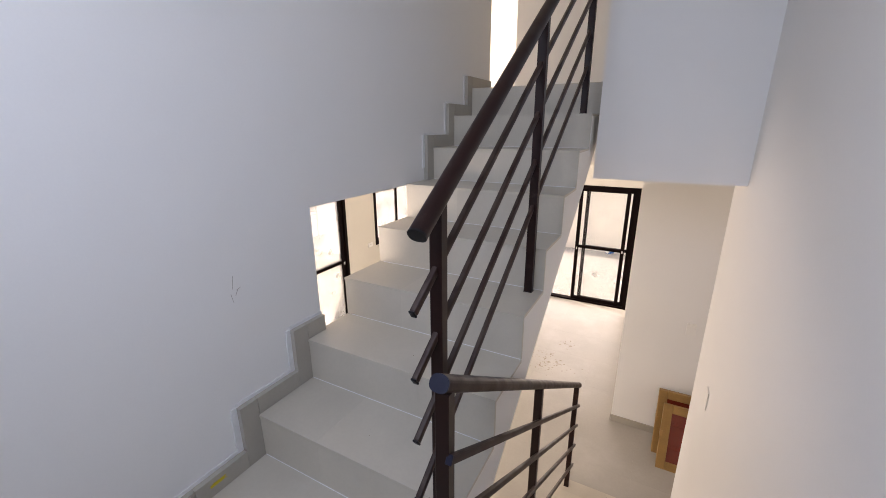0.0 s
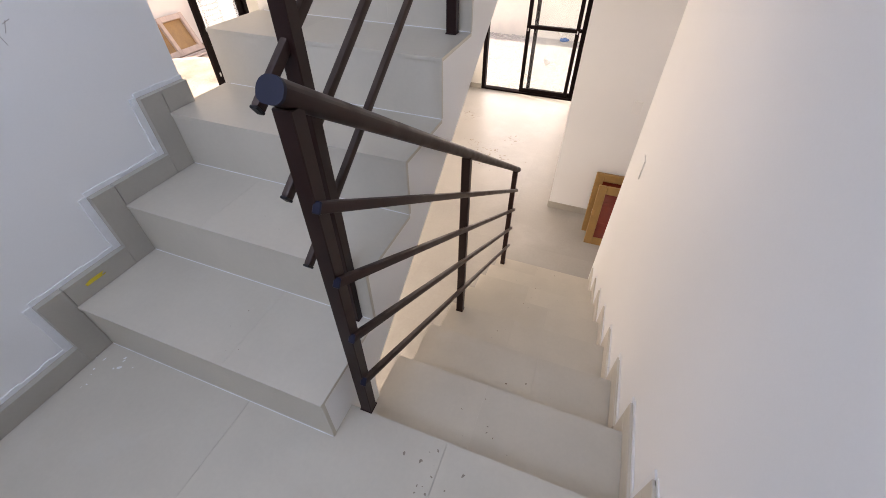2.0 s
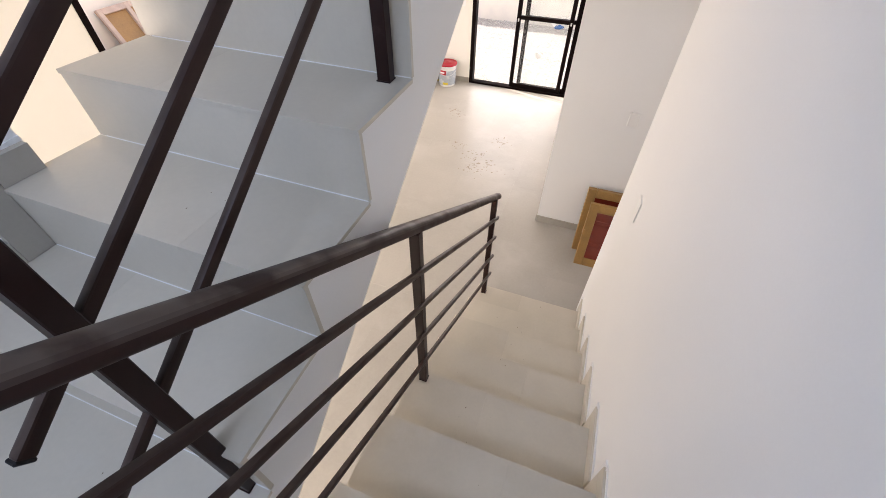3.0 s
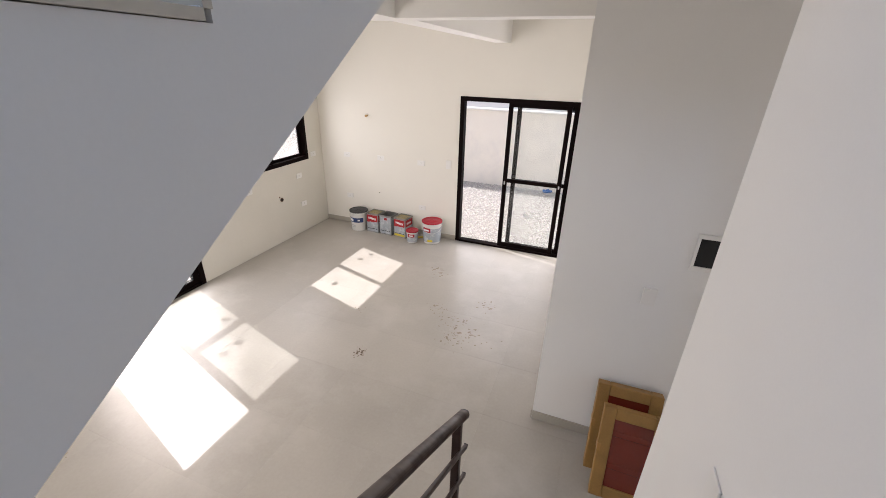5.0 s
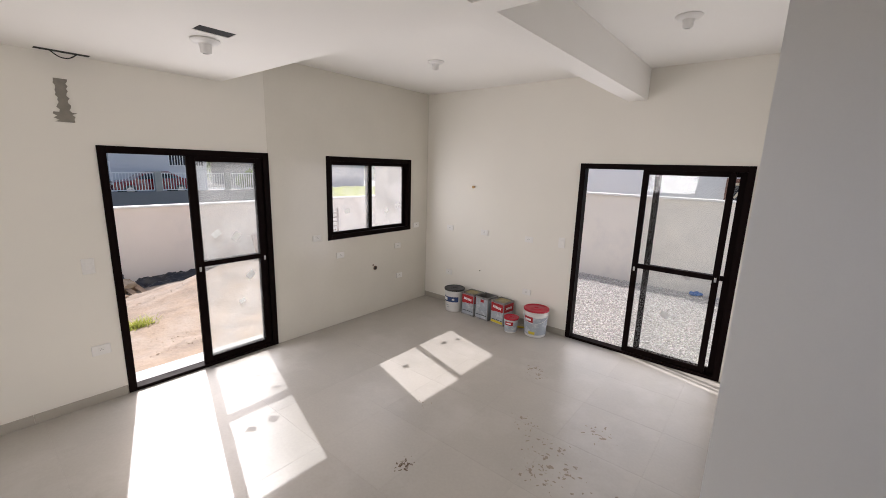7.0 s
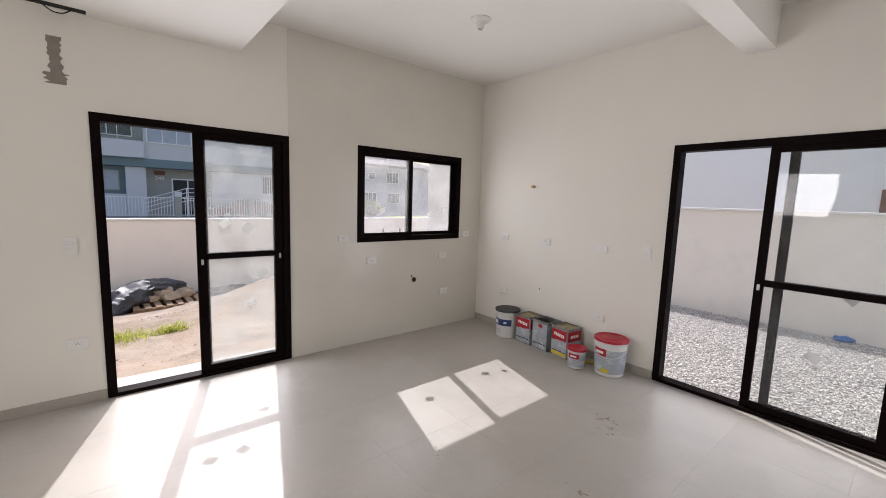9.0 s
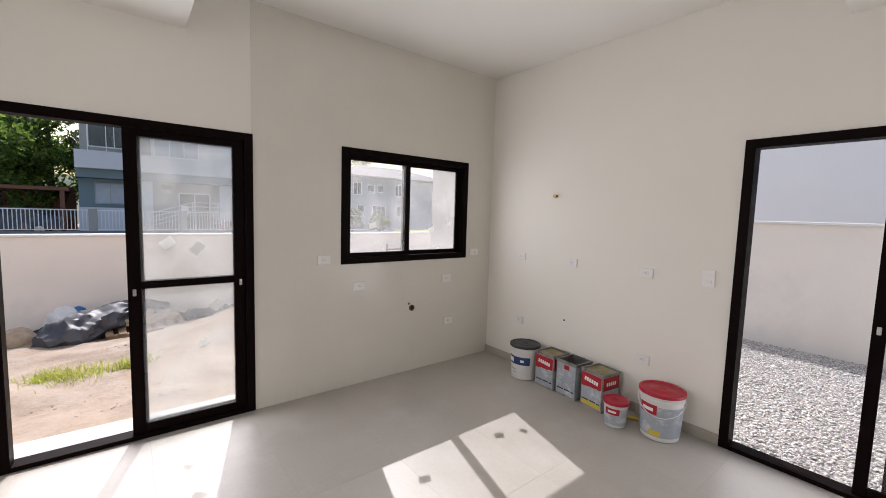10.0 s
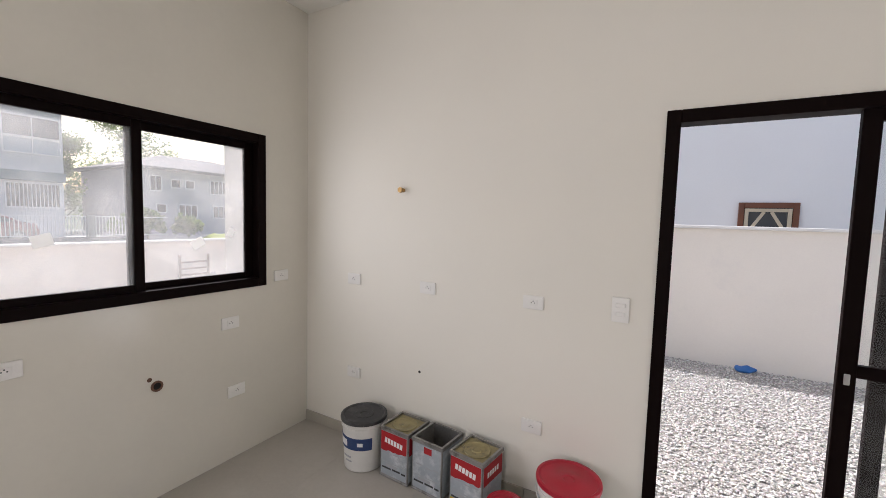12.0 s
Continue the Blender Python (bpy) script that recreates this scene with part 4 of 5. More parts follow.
wrapped_panel(4.538, -3.535, 0.38, 0.60, 0.07, 21, 0, "red-brown panel packed in cardboard edges, leaning on the wall")
wrapped_panel(4.495, -3.345, 0.40, 0.625, 0.075, 17, 1, "packaged panel with cardboard edges behind another one")

# ---- dust, chips and mud on the floor ----
def chips(name, cx, cy, z, spread, n, smax, material, label, seed, sy=1.0, hk=0.06):
    rnd = random.Random(seed)
    verts, faces = [], []
    for _ in range(n):
        x, y = cx + rnd.gauss(0, spread), cy + rnd.gauss(0, spread * sy)
        s = smax * (0.25 + 0.75 * rnd.random() ** 2)
        k = rnd.randint(6, 10)
        el, tw = rnd.uniform(0.2, 0.8), rnd.random() * 3.14
        b = len(verts)
        h = 0.0005 + s * hk * rnd.random()
        a0 = rnd.random() * 6.28
        for zz in (z + 0.0002, z + h):
            for i in range(k):
                r = s * (0.35 + 0.65 * rnd.random())
                u, w = r * math.cos(a0 + 6.283 * i / k), el * r * math.sin(a0 + 6.283 * i / k)
                verts.append((x + u * math.cos(tw) - w * math.sin(tw), y + u * math.sin(tw) + w * math.cos(tw), zz))
        faces.append([b + k + i for i in range(k)])
        for i in range(k):
            j = (i + 1) % k
            faces.append([b + i, b + j, b + k + j, b + k + i])
    me = bpy.data.meshes.new(name)
    me.from_pydata(verts, [], faces)
    me.materials.append(material)
    return tagged(new(name, me), label, "debris", "", "stuff")


M_mud = mat("dried_mud_film", (0.27, 0.225, 0.175), 0.9, var=0.15, scale=15)
M_chip = mat("brown_debris", (0.12, 0.085, 0.055), 0.9, var=0.3, scale=30)
chips("wood_chips", 2.43, -2.90, 0.0, 0.026, 44, 0.020, M_chip, "small heap of brown chips on the floor tiles", 1)
for i, (x, y, s, n) in enumerate(((3.23, -2.27, 0.12, 80), (2.85, -1.9, 0.06, 18), (3.34, -1.63, 0.08, 24), (2.47, -1.06, 0.05, 26), (2.60, -1.15, 0.04, 14), (3.05, -2.05, 0.12, 20), (2.15, -2.3, 0.10, 7), (1.1, -4.6, 0.05, 14))):
    chips("mud_marks", x, y, 0.0, s, n, 0.026, M_mud, "dried brown mud marks on the floor tiles", 10 + i, 1.0, 0.01)
for k, n in ((1, 16), (2, 8), (3, 14), (4, 8), (5, 10), (6, 6), (7, 8)):
    chips("step_grit", XM + 0.35 + 0.05 * (k % 3), dn_y[k] - 0.12, dn_z[k], 0.08, max(3, n // 2), 0.0055, M_chip, "brown grit on the stair tread", 60 + k)
for k, n in ((0, 10), (1, 5), (2, 4)):
    chips("step_grit", XS + 0.55, up_y[k] + 0.12, up_z[k] + 0.001, 0.05, max(3, n // 2), 0.005, M_chip, "brown grit on the stair tread", 80 + k)
chips("landing_grit", 4.12, -6.60, LAND, 0.04, 16, 0.011, M_mud, "dried mud at the edge of the landing", 90)
chips("plaster_bits", XS + 0.10, -6.64, LAND, 0.05, 14, 0.012, M_caulk, "white plaster crumbs on the landing", 91)

# marks on the stair wall and a smear of yellow on the skirting
M_pencil = mat("pencil_grey", (0.42, 0.38, 0.34), 0.8)
marks = thing("pencil_marks", (XS, -6.30, 2.51), "faint brown pencil marks on the stair wall", "marks")
for i, (y, z, l, a) in enumerate(((0.0, 0.03, 0.05, 80), (0.012, -0.01, 0.03, 60), (-0.01, -0.03, 0.035, 100), (0.02, 0.0, 0.02, 20))):
    d = Vector((0, math.cos(radians(a)), math.sin(radians(a)))) * l / 2
    part("stroke", bar(bmesh.new(), Vector((0.0006, y, z)) - d, Vector((0.0006, y, z)) + d, 0.001, 0.0012), M_pencil, marks)
smear = thing("yellow_smear", (XS + 0.0285, -6.50, LAND + UP_R + 0.05), "smear of yellow paint on the stair skirting", "paint mark")
part("paint_film", blotch("paint", 0.055, 0.012, 7, 4, 0.3), M_yellow, smear)

# ---- outside: yards and boundary walls ----
M_sand = mat("sandy_soil", (0.275, 0.21, 0.15), 0.95, var=0.38, scale=2.6, fine=26, bump=1.0, dist=0.03, stain=((0.39, 0.33, 0.265), 1.4, 0.45, 0.75))
M_render = mat("pale_boundary_render", (0.80, 0.735, 0.675), 0.85, var=0.05, scale=1.0, fine=60, bump=0.2, stain=((0.70, 0.66, 0.62), 0.9, 0.55, 0.8))
M_cop = mat("white_coping_stone", (0.78, 0.77, 0.75), 0.6, var=0.05)
M_conc = mat("pale_concrete", (0.50, 0.49, 0.47), 0.85, var=0.1, scale=4)


def yard_height(x, y):
    z = -0.09 - 0.62 * min(1.0, max(0.0, -x - 0.5) / 5.6)
    z += 0.60 * math.exp(-(((x + 3.5) / 1.5) ** 2 + ((y + 1.25) / 1.3) ** 2))
    z += 0.06 * noise.noise((x * 0.9, y * 0.9, 0.3)) * min(1, max(0, -x - 0.3))
    z += 0.035 * noise.noise((x * 3.1, y * 3.1, 1.3)) * min(1, max(0, -x - 0.3))
    z += 0.012 * noise.noise((x * 9.0, y * 9.0, 2.3)) * min(1, max(0, -x - 0.3))
    return z


def height_sheet(x0, x1, y0, y1, nx, ny, fn):
    bm = bmesh.new()
    v = [[bm.verts.new((x0 + (x1 - x0) * i / nx, y0 + (y1 - y0) * j / ny, fn(x0 + (x1 - x0) * i / nx, y0 + (y1 - y0) * j / ny))) for j in range(ny + 1)] for i in range(nx + 1)]
    for i in range(nx):
        for j in range(ny):
            bm.faces.new((v[i][j], v[i + 1][j], v[i + 1][j + 1], v[i][j + 1]))
    return bm


ground_yard = structure("ground_yard", height_sheet(-6.52, -0.1, -12, 6, 110, 260, yard_height), M_sand, "sandy building yard with a heap of sand", "ground", True)
ground = structure("ground", slab(-1.3, -1.2, (-900, 900), (-900, 900)), mat("asphalt_and_dry_ground", (0.12, 0.115, 0.10), 0.95, var=0.15, scale=0.4, fine=8), "flat street and open ground", "ground")
doorstep = structure("doorstep", bbox(-0.42, DL[0] - 0.05, -0.3, -0.152, DL[1] + 0.1, -0.015, 0.008), M_conc, "pale concrete doorstep outside the sliding door", "step")
boundary_wall_left = structure("boundary_wall_left", boxes((-6.66, -12, -1.3, -6.5, 12.0, 0.97)), M_render, "pale rendered boundary wall", "wall")
part("coping", bbox(-6.70, -12, 0.97, -6.46, 12.0, 1.012, 0.006), M_cop, boundary_wall_left, "white coping")
M_render2 = mat("off_white_boundary_render", (0.84, 0.79, 0.72), 0.85, var=0.04, scale=0.9, fine=60, bump=0.2, stain=((0.70, 0.67, 0.64), 0.8, 0.58, 0.85))
boundary_wall_far = structure("boundary_wall_far", boxes((-0.6, 3.86, -0.6, 9.5, 4.0, 1.57)), M_render2, "pale rendered boundary wall beside the gravel", "wall")
part("coping", bbox(-0.6, 3.82, 1.57, 9.5, 4.04, 1.61, 0.006), M_cop, boundary_wall_far, "white coping")
wall_service = structure("wall_service", boxes((-1.6, 0.35, -0.6, -0.15, 0.5, 3.2)), mat("raw_grey_render", (0.58, 0.57, 0.55), 0.9, var=0.1, scale=2), "grey rendered service wall outside the kitchen", "wall")

# gravel: a bed and loose stones
M_gravel = mat("pale_gravel", (0.34, 0.325, 0.30), 0.9, var=0.25, scale=20, fine=90, bump=0.5)
ground_gravel = structure("ground_gravel", slab(-0.6, -0.14, (-0.15, 9.0), (0.15, 3.9)), M_gravel, "bed of pale gravel", "ground")


def pebbles(n, x0, x1, y0, y1, z, seed, k=1.0):
    rnd = np.random.RandomState(seed)
    ico = bmesh.new()
    bmesh.ops.create_icosphere(ico, subdivisions=1, radius=1.0)
    ico.verts.ensure_lookup_table()
    base = np.array([v.co[:] for v in ico.verts])
    tri = np.array([[v.index for v in f.verts] for f in ico.faces])
    ico.free()
    c = np.stack([rnd.uniform(x0, x1, n), rnd.uniform(y0, y1, n), z + rnd.uniform(-0.006, 0.012, n)], 1)
    size = k * (0.010 + 0.011 * rnd.rand(n) ** 1.8)
    s = np.stack([size * rnd.uniform(0.9, 1.5, n), size * rnd.uniform(0.8, 1.2, n), size * rnd.uniform(0.5, 0.8, n)], 1)
    a = rnd.rand(n) * 6.283
    v = base[None] * s[:, None] * rnd.uniform(0.8, 1.15, (n, len(base), 1))
    x = v[..., 0] * np.cos(a)[:, None] - v[..., 1] * np.sin(a)[:, None]
    y = v[..., 0] * np.sin(a)[:, None] + v[..., 1] * np.cos(a)[:, None]
    v = np.stack([x, y, v[..., 2]], 2) + c[:, None]
    f = tri[None] + (np.arange(n) * len(base))[:, None, None]
    me = bpy.data.meshes.new("gravel")
    me.from_pydata(v.reshape(-1, 3).tolist(), [], f.reshape(-1, 3).tolist())
    return me


def island_mat(name, c0, c1, rough, thin=0.0):
    m = bpy.data.materials.new(name)
    m.use_nodes = True
    n, l = m.node_tree.nodes, m.node_tree.links
    g = n.new("ShaderNodeNewGeometry")
    mx = n.new("ShaderNodeMix")
    mx.data_type = "RGBA"
    mx.inputs[6].default_value, mx.inputs[7].default_value = (*c0, 1), (*c1, 1)
    l.new(g.outputs["Random Per Island"], mx.inputs["Factor"])
    nz = n.new("ShaderNodeTexNoise")
    nz.inputs["Scale"].default_value = 40
    l.new(g.outputs["Position"], nz.inputs["Vector"])
    mul = n.new("ShaderNodeMix")
    mul.data_type, mul.blend_type = "RGBA", "MULTIPLY"
    mul.inputs["Factor"].default_value = 0.35
    l.new(mx.outputs[2], mul.inputs[6])
    l.new(nz.outputs["Color"], mul.inputs[7])
    l.new(mul.outputs[2], n["Principled BSDF"].inputs["Base Color"])
    n["Principled BSDF"].inputs["Roughness"].default_value = rough
    if thin:
        tl = n.new("ShaderNodeBsdfTranslucent")
        l.new(mul.outputs[2], tl.inputs["Color"])
        ms = n.new("ShaderNodeMixShader")
        ms.inputs[0].default_value = thin
        l.new(n["Principled BSDF"].outputs[0], ms.inputs[1])
        l.new(tl.outputs[0], ms.inputs[2])
        l.new(ms.outputs[0], n["Material Output"].inputs["Surface"])
    return m


me = pebbles(70000, 0.4, 5.6, 0.16, 3.86, -0.136, 3, 0.62)
me.materials.append(island_mat("mixed_pebbles", (0.36, 0.34, 0.31), (0.94, 0.91, 0.86), 0.8))
tagged(new("gravel", me), "loose pale gravel stones covering the side yard", "gravel", "", "stuff")
M_bluebag = mat("blue_plastic", (0.02, 0.12, 0.36), 0.5)


def crumple(bm, amp, freq, seed):
    for v in bm.verts:
        v.co += Vector(noise.noise_vector(v.co * freq + Vector((seed, seed, seed)))) * amp
    return bm


bag = thing("blue_plastic_scrap", (3.28, 3.70, -0.125), "crumpled blue plastic scrap on the gravel", "litter")
bm = bmesh.new()
bmesh.ops.create_icosphere(bm, subdivisions=3, radius=0.5, matrix=Matrix.Diagonal((0.20, 0.09, 0.07, 1)))
part("plastic_sheet", crumple(bm, 0.03, 14, 2), M_bluebag, bag).location = (0, 0, 0.04)

# ---- outside: things in the sandy yard ----
M_tarp = mat("black_plastic_tarp", (0.012, 0.012, 0.014), 0.45, var=0.3, scale=5, fine=20, bump=0.4, dist=0.02)
M_tarp2 = mat("grey_black_plastic_tarp", (0.045, 0.047, 0.055), 0.55, var=0.3, scale=5, fine=20, bump=0.2, dist=0.01)
M_wood = mat("rough_pallet_wood", (0.25, 0.17, 0.105), 0.85, var=0.25, scale=6, fine=40, bump=0.4, rand=0.1)


def mound(bm, lx, ly, lz, sub, amp, freq, seed):
    bmesh.ops.create_icosphere(bm, subdivisions=sub, radius=1.0, matrix=Matrix.Diagonal((lx, ly, lz, 1)))
    for v in bm.verts:
        n1 = noise.noise_vector(v.co * freq + Vector((seed, 0, seed)))
        n2 = noise.noise_vector(v.co * freq * 2.7 + Vector((0, seed, 1)))
        v.co += Vector(n1) * amp + Vector(n2) * amp * 0.45
        if v.co.z < -0.02:
            v.co.z = -0.02
    return bm


def zy(x, y):
    return yard_height(x, y)


def crease(v, f, seed):
    """Sharp folds of a stiff sheet, 0 in the valleys and 1 on the ridges."""
    return 1.0 - abs(noise.noise(Vector(v) * f + Vector((seed, seed * 0.7, 0)))) * 2.2


def tarp_heap(lx, ly, h, seed, nx=70, ny=120):
    """A sheet thrown over a low heap, with folds and a ragged hem lying on the ground."""
    bm = bmesh.new()
    rows = []
    for i in range(nx + 1):
        row = []
        for j in range(ny + 1):
            u, v = 2 * i / nx - 1, 2 * j / ny - 1
            edge = 1.0 + 0.16 * noise.noise((u * 1.7 + seed, v * 2.1, 0.5))
            x, y = u * lx * edge, v * ly * edge
            dome = max(0.0, 1 - abs(u) ** 2.4) * max(0.0, 1 - abs(v) ** 2.2)
            z = h * dome * (0.75 + 0.5 * noise.noise((x * 1.6, y * 1.3, seed)))
            z += (0.10 * crease((x * 1.8, y * 0.8, 0), 2.4, seed) + 0.035 * crease((x, y, 0), 8.0, seed + 4)) * min(1.0, dome * 3 + 0.12)
            row.append(bm.verts.new((x, y, max(0.004, z))))
        rows.append(row)
    for i in range(nx):
        for j in range(ny):
            bm.faces.new((rows[i][j], rows[i + 1][j], rows[i + 1][j + 1], rows[i][j + 1]))
    return bm


def tarp_roll(path, seed, n=70, seg=44):
    """A bunched roll of sheet along a path of (x, y, z, radius), pinched and creased."""
    bm = bmesh.new()
    rings = []
    for i in range(n + 1):
        t = i / n * (len(path) - 1)
        k = min(int(t), len(path) - 2)
        p, q = Vector(path[k]), Vector(path[k + 1])
        c = p.lerp(q, t - k)
        d = Vector((q.x - p.x, q.y - p.y, 0)).normalized()
        side = Vector((-d.y, d.x, 0))
        ring = []
        for j in range(seg):
            a = 2 * math.pi * j / seg
            r = c.w * (1 + 0.30 * crease((math.cos(a) * 0.5, math.sin(a) * 0.5, i / n * 2.2), 2.6, seed) - 0.12 + 0.10 * crease((math.cos(a), math.sin(a), i / n * 5), 3.4, seed + 2))
            w = c.xyz + side * math.cos(a) * r * 1.15 + Vector((0, 0, math.sin(a) * r * 0.9))
            w.z = max(w.z, 0.0)
            ring.append(bm.verts.new(w))
        rings.append(ring)
    for a, b in zip(rings, rings[1:]):
        for j in range(seg):
            bm.faces.new((a[j], a[(j + 1) % seg], b[(j + 1) % seg], b[j]))
    bm.faces.new(rings[0])
    bm.faces.new(rings[-1])
    bmesh.ops.recalc_face_normals(bm, faces=bm.faces)
    return bm


tarp = thing("black_tarp", (-5.95, -3.45, zy(-5.95, -3.45)), "crumpled black plastic tarp heaped by the boundary wall", "tarp")
part("tarp_sheet", tarp_heap(0.50, 1.15, 0.28, 3.0), M_tarp, tarp, "", True)
part("tarp_roll", tarp_roll([(1.20, -0.86, 0.14, 0.17), (1.08, -0.66, 0.20, 0.29), (0.80, -0.30, 0.26, 0.25), (0.52, 0.04, 0.38, 0.21), (0.25, 0.40, 0.40, 0.15), (0.05, 0.75, 0.34, 0.08)], 6.0), M_tarp2, tarp, "bunched grey shining roll of the tarp", True)
tarp2 = thing("black_tarp", (-5.98, -1.55, zy(-5.98, -1.55)), "flat black plastic tarp spread along the boundary wall", "tarp")
part("tarp_sheet", tarp_heap(0.42, 0.95, 0.07, 9.0, 50, 90), M_tarp, tarp2, "", True)


def pallet(x, y, rx, rz, label):
    t = thing("wooden_pallet", (x, y, zy(x, y) + 0.02), label, "pallet", "wooden pallets")
    t.rotation_euler = (radians(rx), radians(4), radians(rz))
    for i in range(7):
        part("board", bbox(-0.5, -0.55 + i * 0.165, 0.10, 0.5, -0.55 + i * 0.165 + 0.10, 0.122, 0.003), M_wood, t)
    for a in (-0.48, -0.05, 0.38):
        part("bearer", bbox(a, -0.55, 0.0, a + 0.09, 0.55, 0.099, 0.004), M_wood, t)
    return t


pallet(-5.36, -3.06, 1, 4, "weathered wooden pallet half under the black tarp")
M_shutter = mat("pale_dusty_formwork_timber", (0.52, 0.40, 0.33), 0.85, var=0.15, scale=6, fine=40, bump=0.3, rand=0.06)
M_ply = mat("ochre_plywood", (0.34, 0.20, 0.085), 0.75, var=0.2, scale=5, fine=40, bump=0.2)
form = thing("formwork_panel", (-5.98, 0.95, zy(-5.98, 0.95)), "pale timber formwork panel leaning on the boundary wall", "formwork")
form.rotation_euler = (0, radians(-26), 0)
for y0, y1 in ((-0.72, -0.62), (-0.05, 0.05), (0.62, 0.72)):
    part("upright", bbox(0.0, y0, 0.0, 0.08, y1, 0.92, 0.004), M_shutter, form)
for z0, z1 in ((0.0, 0.14), (0.80, 0.92)):
    for y0, y1 in ((-0.615, -0.055), (0.055, 0.615)):
        part("cross_rail", bbox(0.002, y0, z0, 0.078, y1, z1, 0.004), M_shutter, form)
part("board", bbox(-0.018, -0.72, 0.0, -0.002, 0.72, 0.92, 0.002), M_ply, form, "ochre plywood sheet")
for i, (x, y, l, rz) in enumerate(((-5.45, 0.75, 1.5, 84), (-5.30, 0.55, 1.1, 97), (-5.62, 0.95, 1.3, 90))):
    t = thing("plank", (x, y, zy(x, y) + 0.02), "pale dusty timber plank lying in the yard", "plank", "planks by the formwork", rz)
    part("plank_body", bbox(-l / 2, -0.05, 0.0, l / 2, 0.05, 0.028, 0.003), M_shutter, t)
rub = thing("rubble_bags", (-5.30, -3.05, zy(-5.30, -3.05) + 0.14), "torn paper cement bags on a pallet", "bags")
M_bag = mat("dusty_paper_bag", (0.33, 0.26, 0.18), 0.85, var=0.3, scale=9, bump=0.4)
for i, (dx, dy, dz) in enumerate(((-0.05, -0.24, 0.02), (0.02, 0.06, 0.03), (-0.15, 0.30, 0.02), (-0.18, -0.08, 0.11))):
    part("cement_bag", mound(bmesh.new(), 0.22, 0.19, 0.09, 4, 0.055, 6, 20 + i), M_bag, rub).location = (dx, dy, dz)
sack = thing("cement_sack", (-6.1, -4.15, zy(-6.1, -4.15)), "bulging dirty white woven sack with a blue mouth", "sack")
part("sack_body", mound(bmesh.new(), 0.22, 0.36, 0.50, 4, 0.08, 3.5, 31), M_pail, sack)
part("sack_mouth", mound(bmesh.new(), 0.05, 0.10, 0.05, 3, 0.04, 8.0, 33), M_bluebag, sack, "blue plastic mouth of the sack").location = (0.02, 0.16, 0.44)
sack2 = thing("cement_sack", (-5.3, -4.75, zy(-5.3, -4.75)), "brown dusty paper sack lying in the yard", "sack")
part("sack_body", mound(bmesh.new(), 0.28, 0.42, 0.24, 4, 0.07, 4.0, 41), M_bag, sack2)
crate = thing("wire_crate", (-6.2, 2.55, zy(-6.2, 2.55)), "stack of metal formwork frames against the boundary wall", "frames")
for i in range(7):
    part("frame_rail", bbox(-0.03, -0.3, 0.50 + i * 0.13, 0.03, 0.3, 0.53 + i * 0.13, 0.004), M_rust, crate)
for a in (-0.3, 0.27):
    part("frame_leg", bbox(-0.03, a, 0.0, 0.03, a + 0.03, 1.45, 0.004), M_rust, crate)

M_grass = island_mat("yellow_green_grass", (0.38, 0.44, 0.06), (0.70, 0.70, 0.18), 0.7, 0.5)


def grass(name, spots, n, h, label, seed):
    rnd = random.Random(seed)
    verts, faces = [], []
    for cx, cy, sx, sy in spots:
        for _ in range(n):
            x, y = cx + rnd.gauss(0, sx), cy + rnd.gauss(0, sy)
            z = zy(x, y) - 0.01
            a, hh, w = rnd.random() * 6.283, h * (0.25 + 0.75 * rnd.random() ** 1.5), 0.0035
            lx, ly = math.cos(a) * hh * rnd.uniform(0.3, 1.5), math.sin(a) * hh * rnd.uniform(0.3, 1.5)
            b = len(verts)
            px, py = -math.sin(a) * w, math.cos(a) * w
            verts += [(x - px, y - py, z), (x + px, y + py, z), (x + lx * 0.5 + px, y + ly * 0.5 + py, z + hh * 0.65), (x + lx * 0.5 - px, y + ly * 0.5 - py, z + hh * 0.65), (x + lx, y + ly, z + hh * 0.95)]
            faces += [(b, b + 1, b + 2, b + 3), (b + 3, b + 2, b + 4)]
    me = bpy.data.meshes.new(name)
    me.from_pydata(verts, [], faces)
    me.materials.append(M_grass)
    return tagged(new(name, me), label, "grass", "", "stuff")


grass("grass_tufts", [(-2.45, -3.72, 0.15, 0.15), (-2.42, -3.25, 0.06, 0.09), (-2.6, -3.98, 0.09, 0.09)], 420, 0.14, "tufts of bright grass growing in the sand", 4)
M_clod = mat("grey_brown_clods", (0.33, 0.25, 0.18), 0.95, var=0.25, scale=20)
for i, (x, y, s) in enumerate(((-1.55, -3.2, 0.6), (-3.6, -3.0, 0.5), (-1.1, -3.0, 0.4))):
    rnd = random.Random(70 + i)
    me = pebbles(45, x - s * 0.22, x + s * 0.22, y - s * 1.6, y + s * 1.6, 0.0, 90 + i, 0.55)
    for v in me.vertices:
        v.co.z += zy(v.co.x, v.co.y)
    me.materials.append(M_clod)
    tagged(new("yard_clods", me), "dark clods and stones scattered on the sand", "stones", "", "stuff")

# ---- neighbouring house behind the far wall ----
M_neigh = mat("white_neighbour_render", (0.88, 0.875, 0.87), 0.85, var=0.03, scale=0.8, fine=40, bump=0.15)
neighbour_house = thing("neighbour_house", (0, 5.6, -1.2), "tall white rendered neighbouring house", "house")
part("wall", boxes((-1.2, 0.0, 0.0, 14.0, 6.0, 8.2)), M_neigh, neighbour_house)
part("roof", bbox(-1.5, -0.3, 8.2, 14.3, 6.3, 8.4, 0.01), M_conc, neighbour_house)
M_brown = mat("varnished_brown_wood", (0.16, 0.055, 0.025), 0.5, var=0.15, scale=8)
M_pale = mat("pale_wood_strip", (0.60, 0.52, 0.38), 0.6, var=0.1)
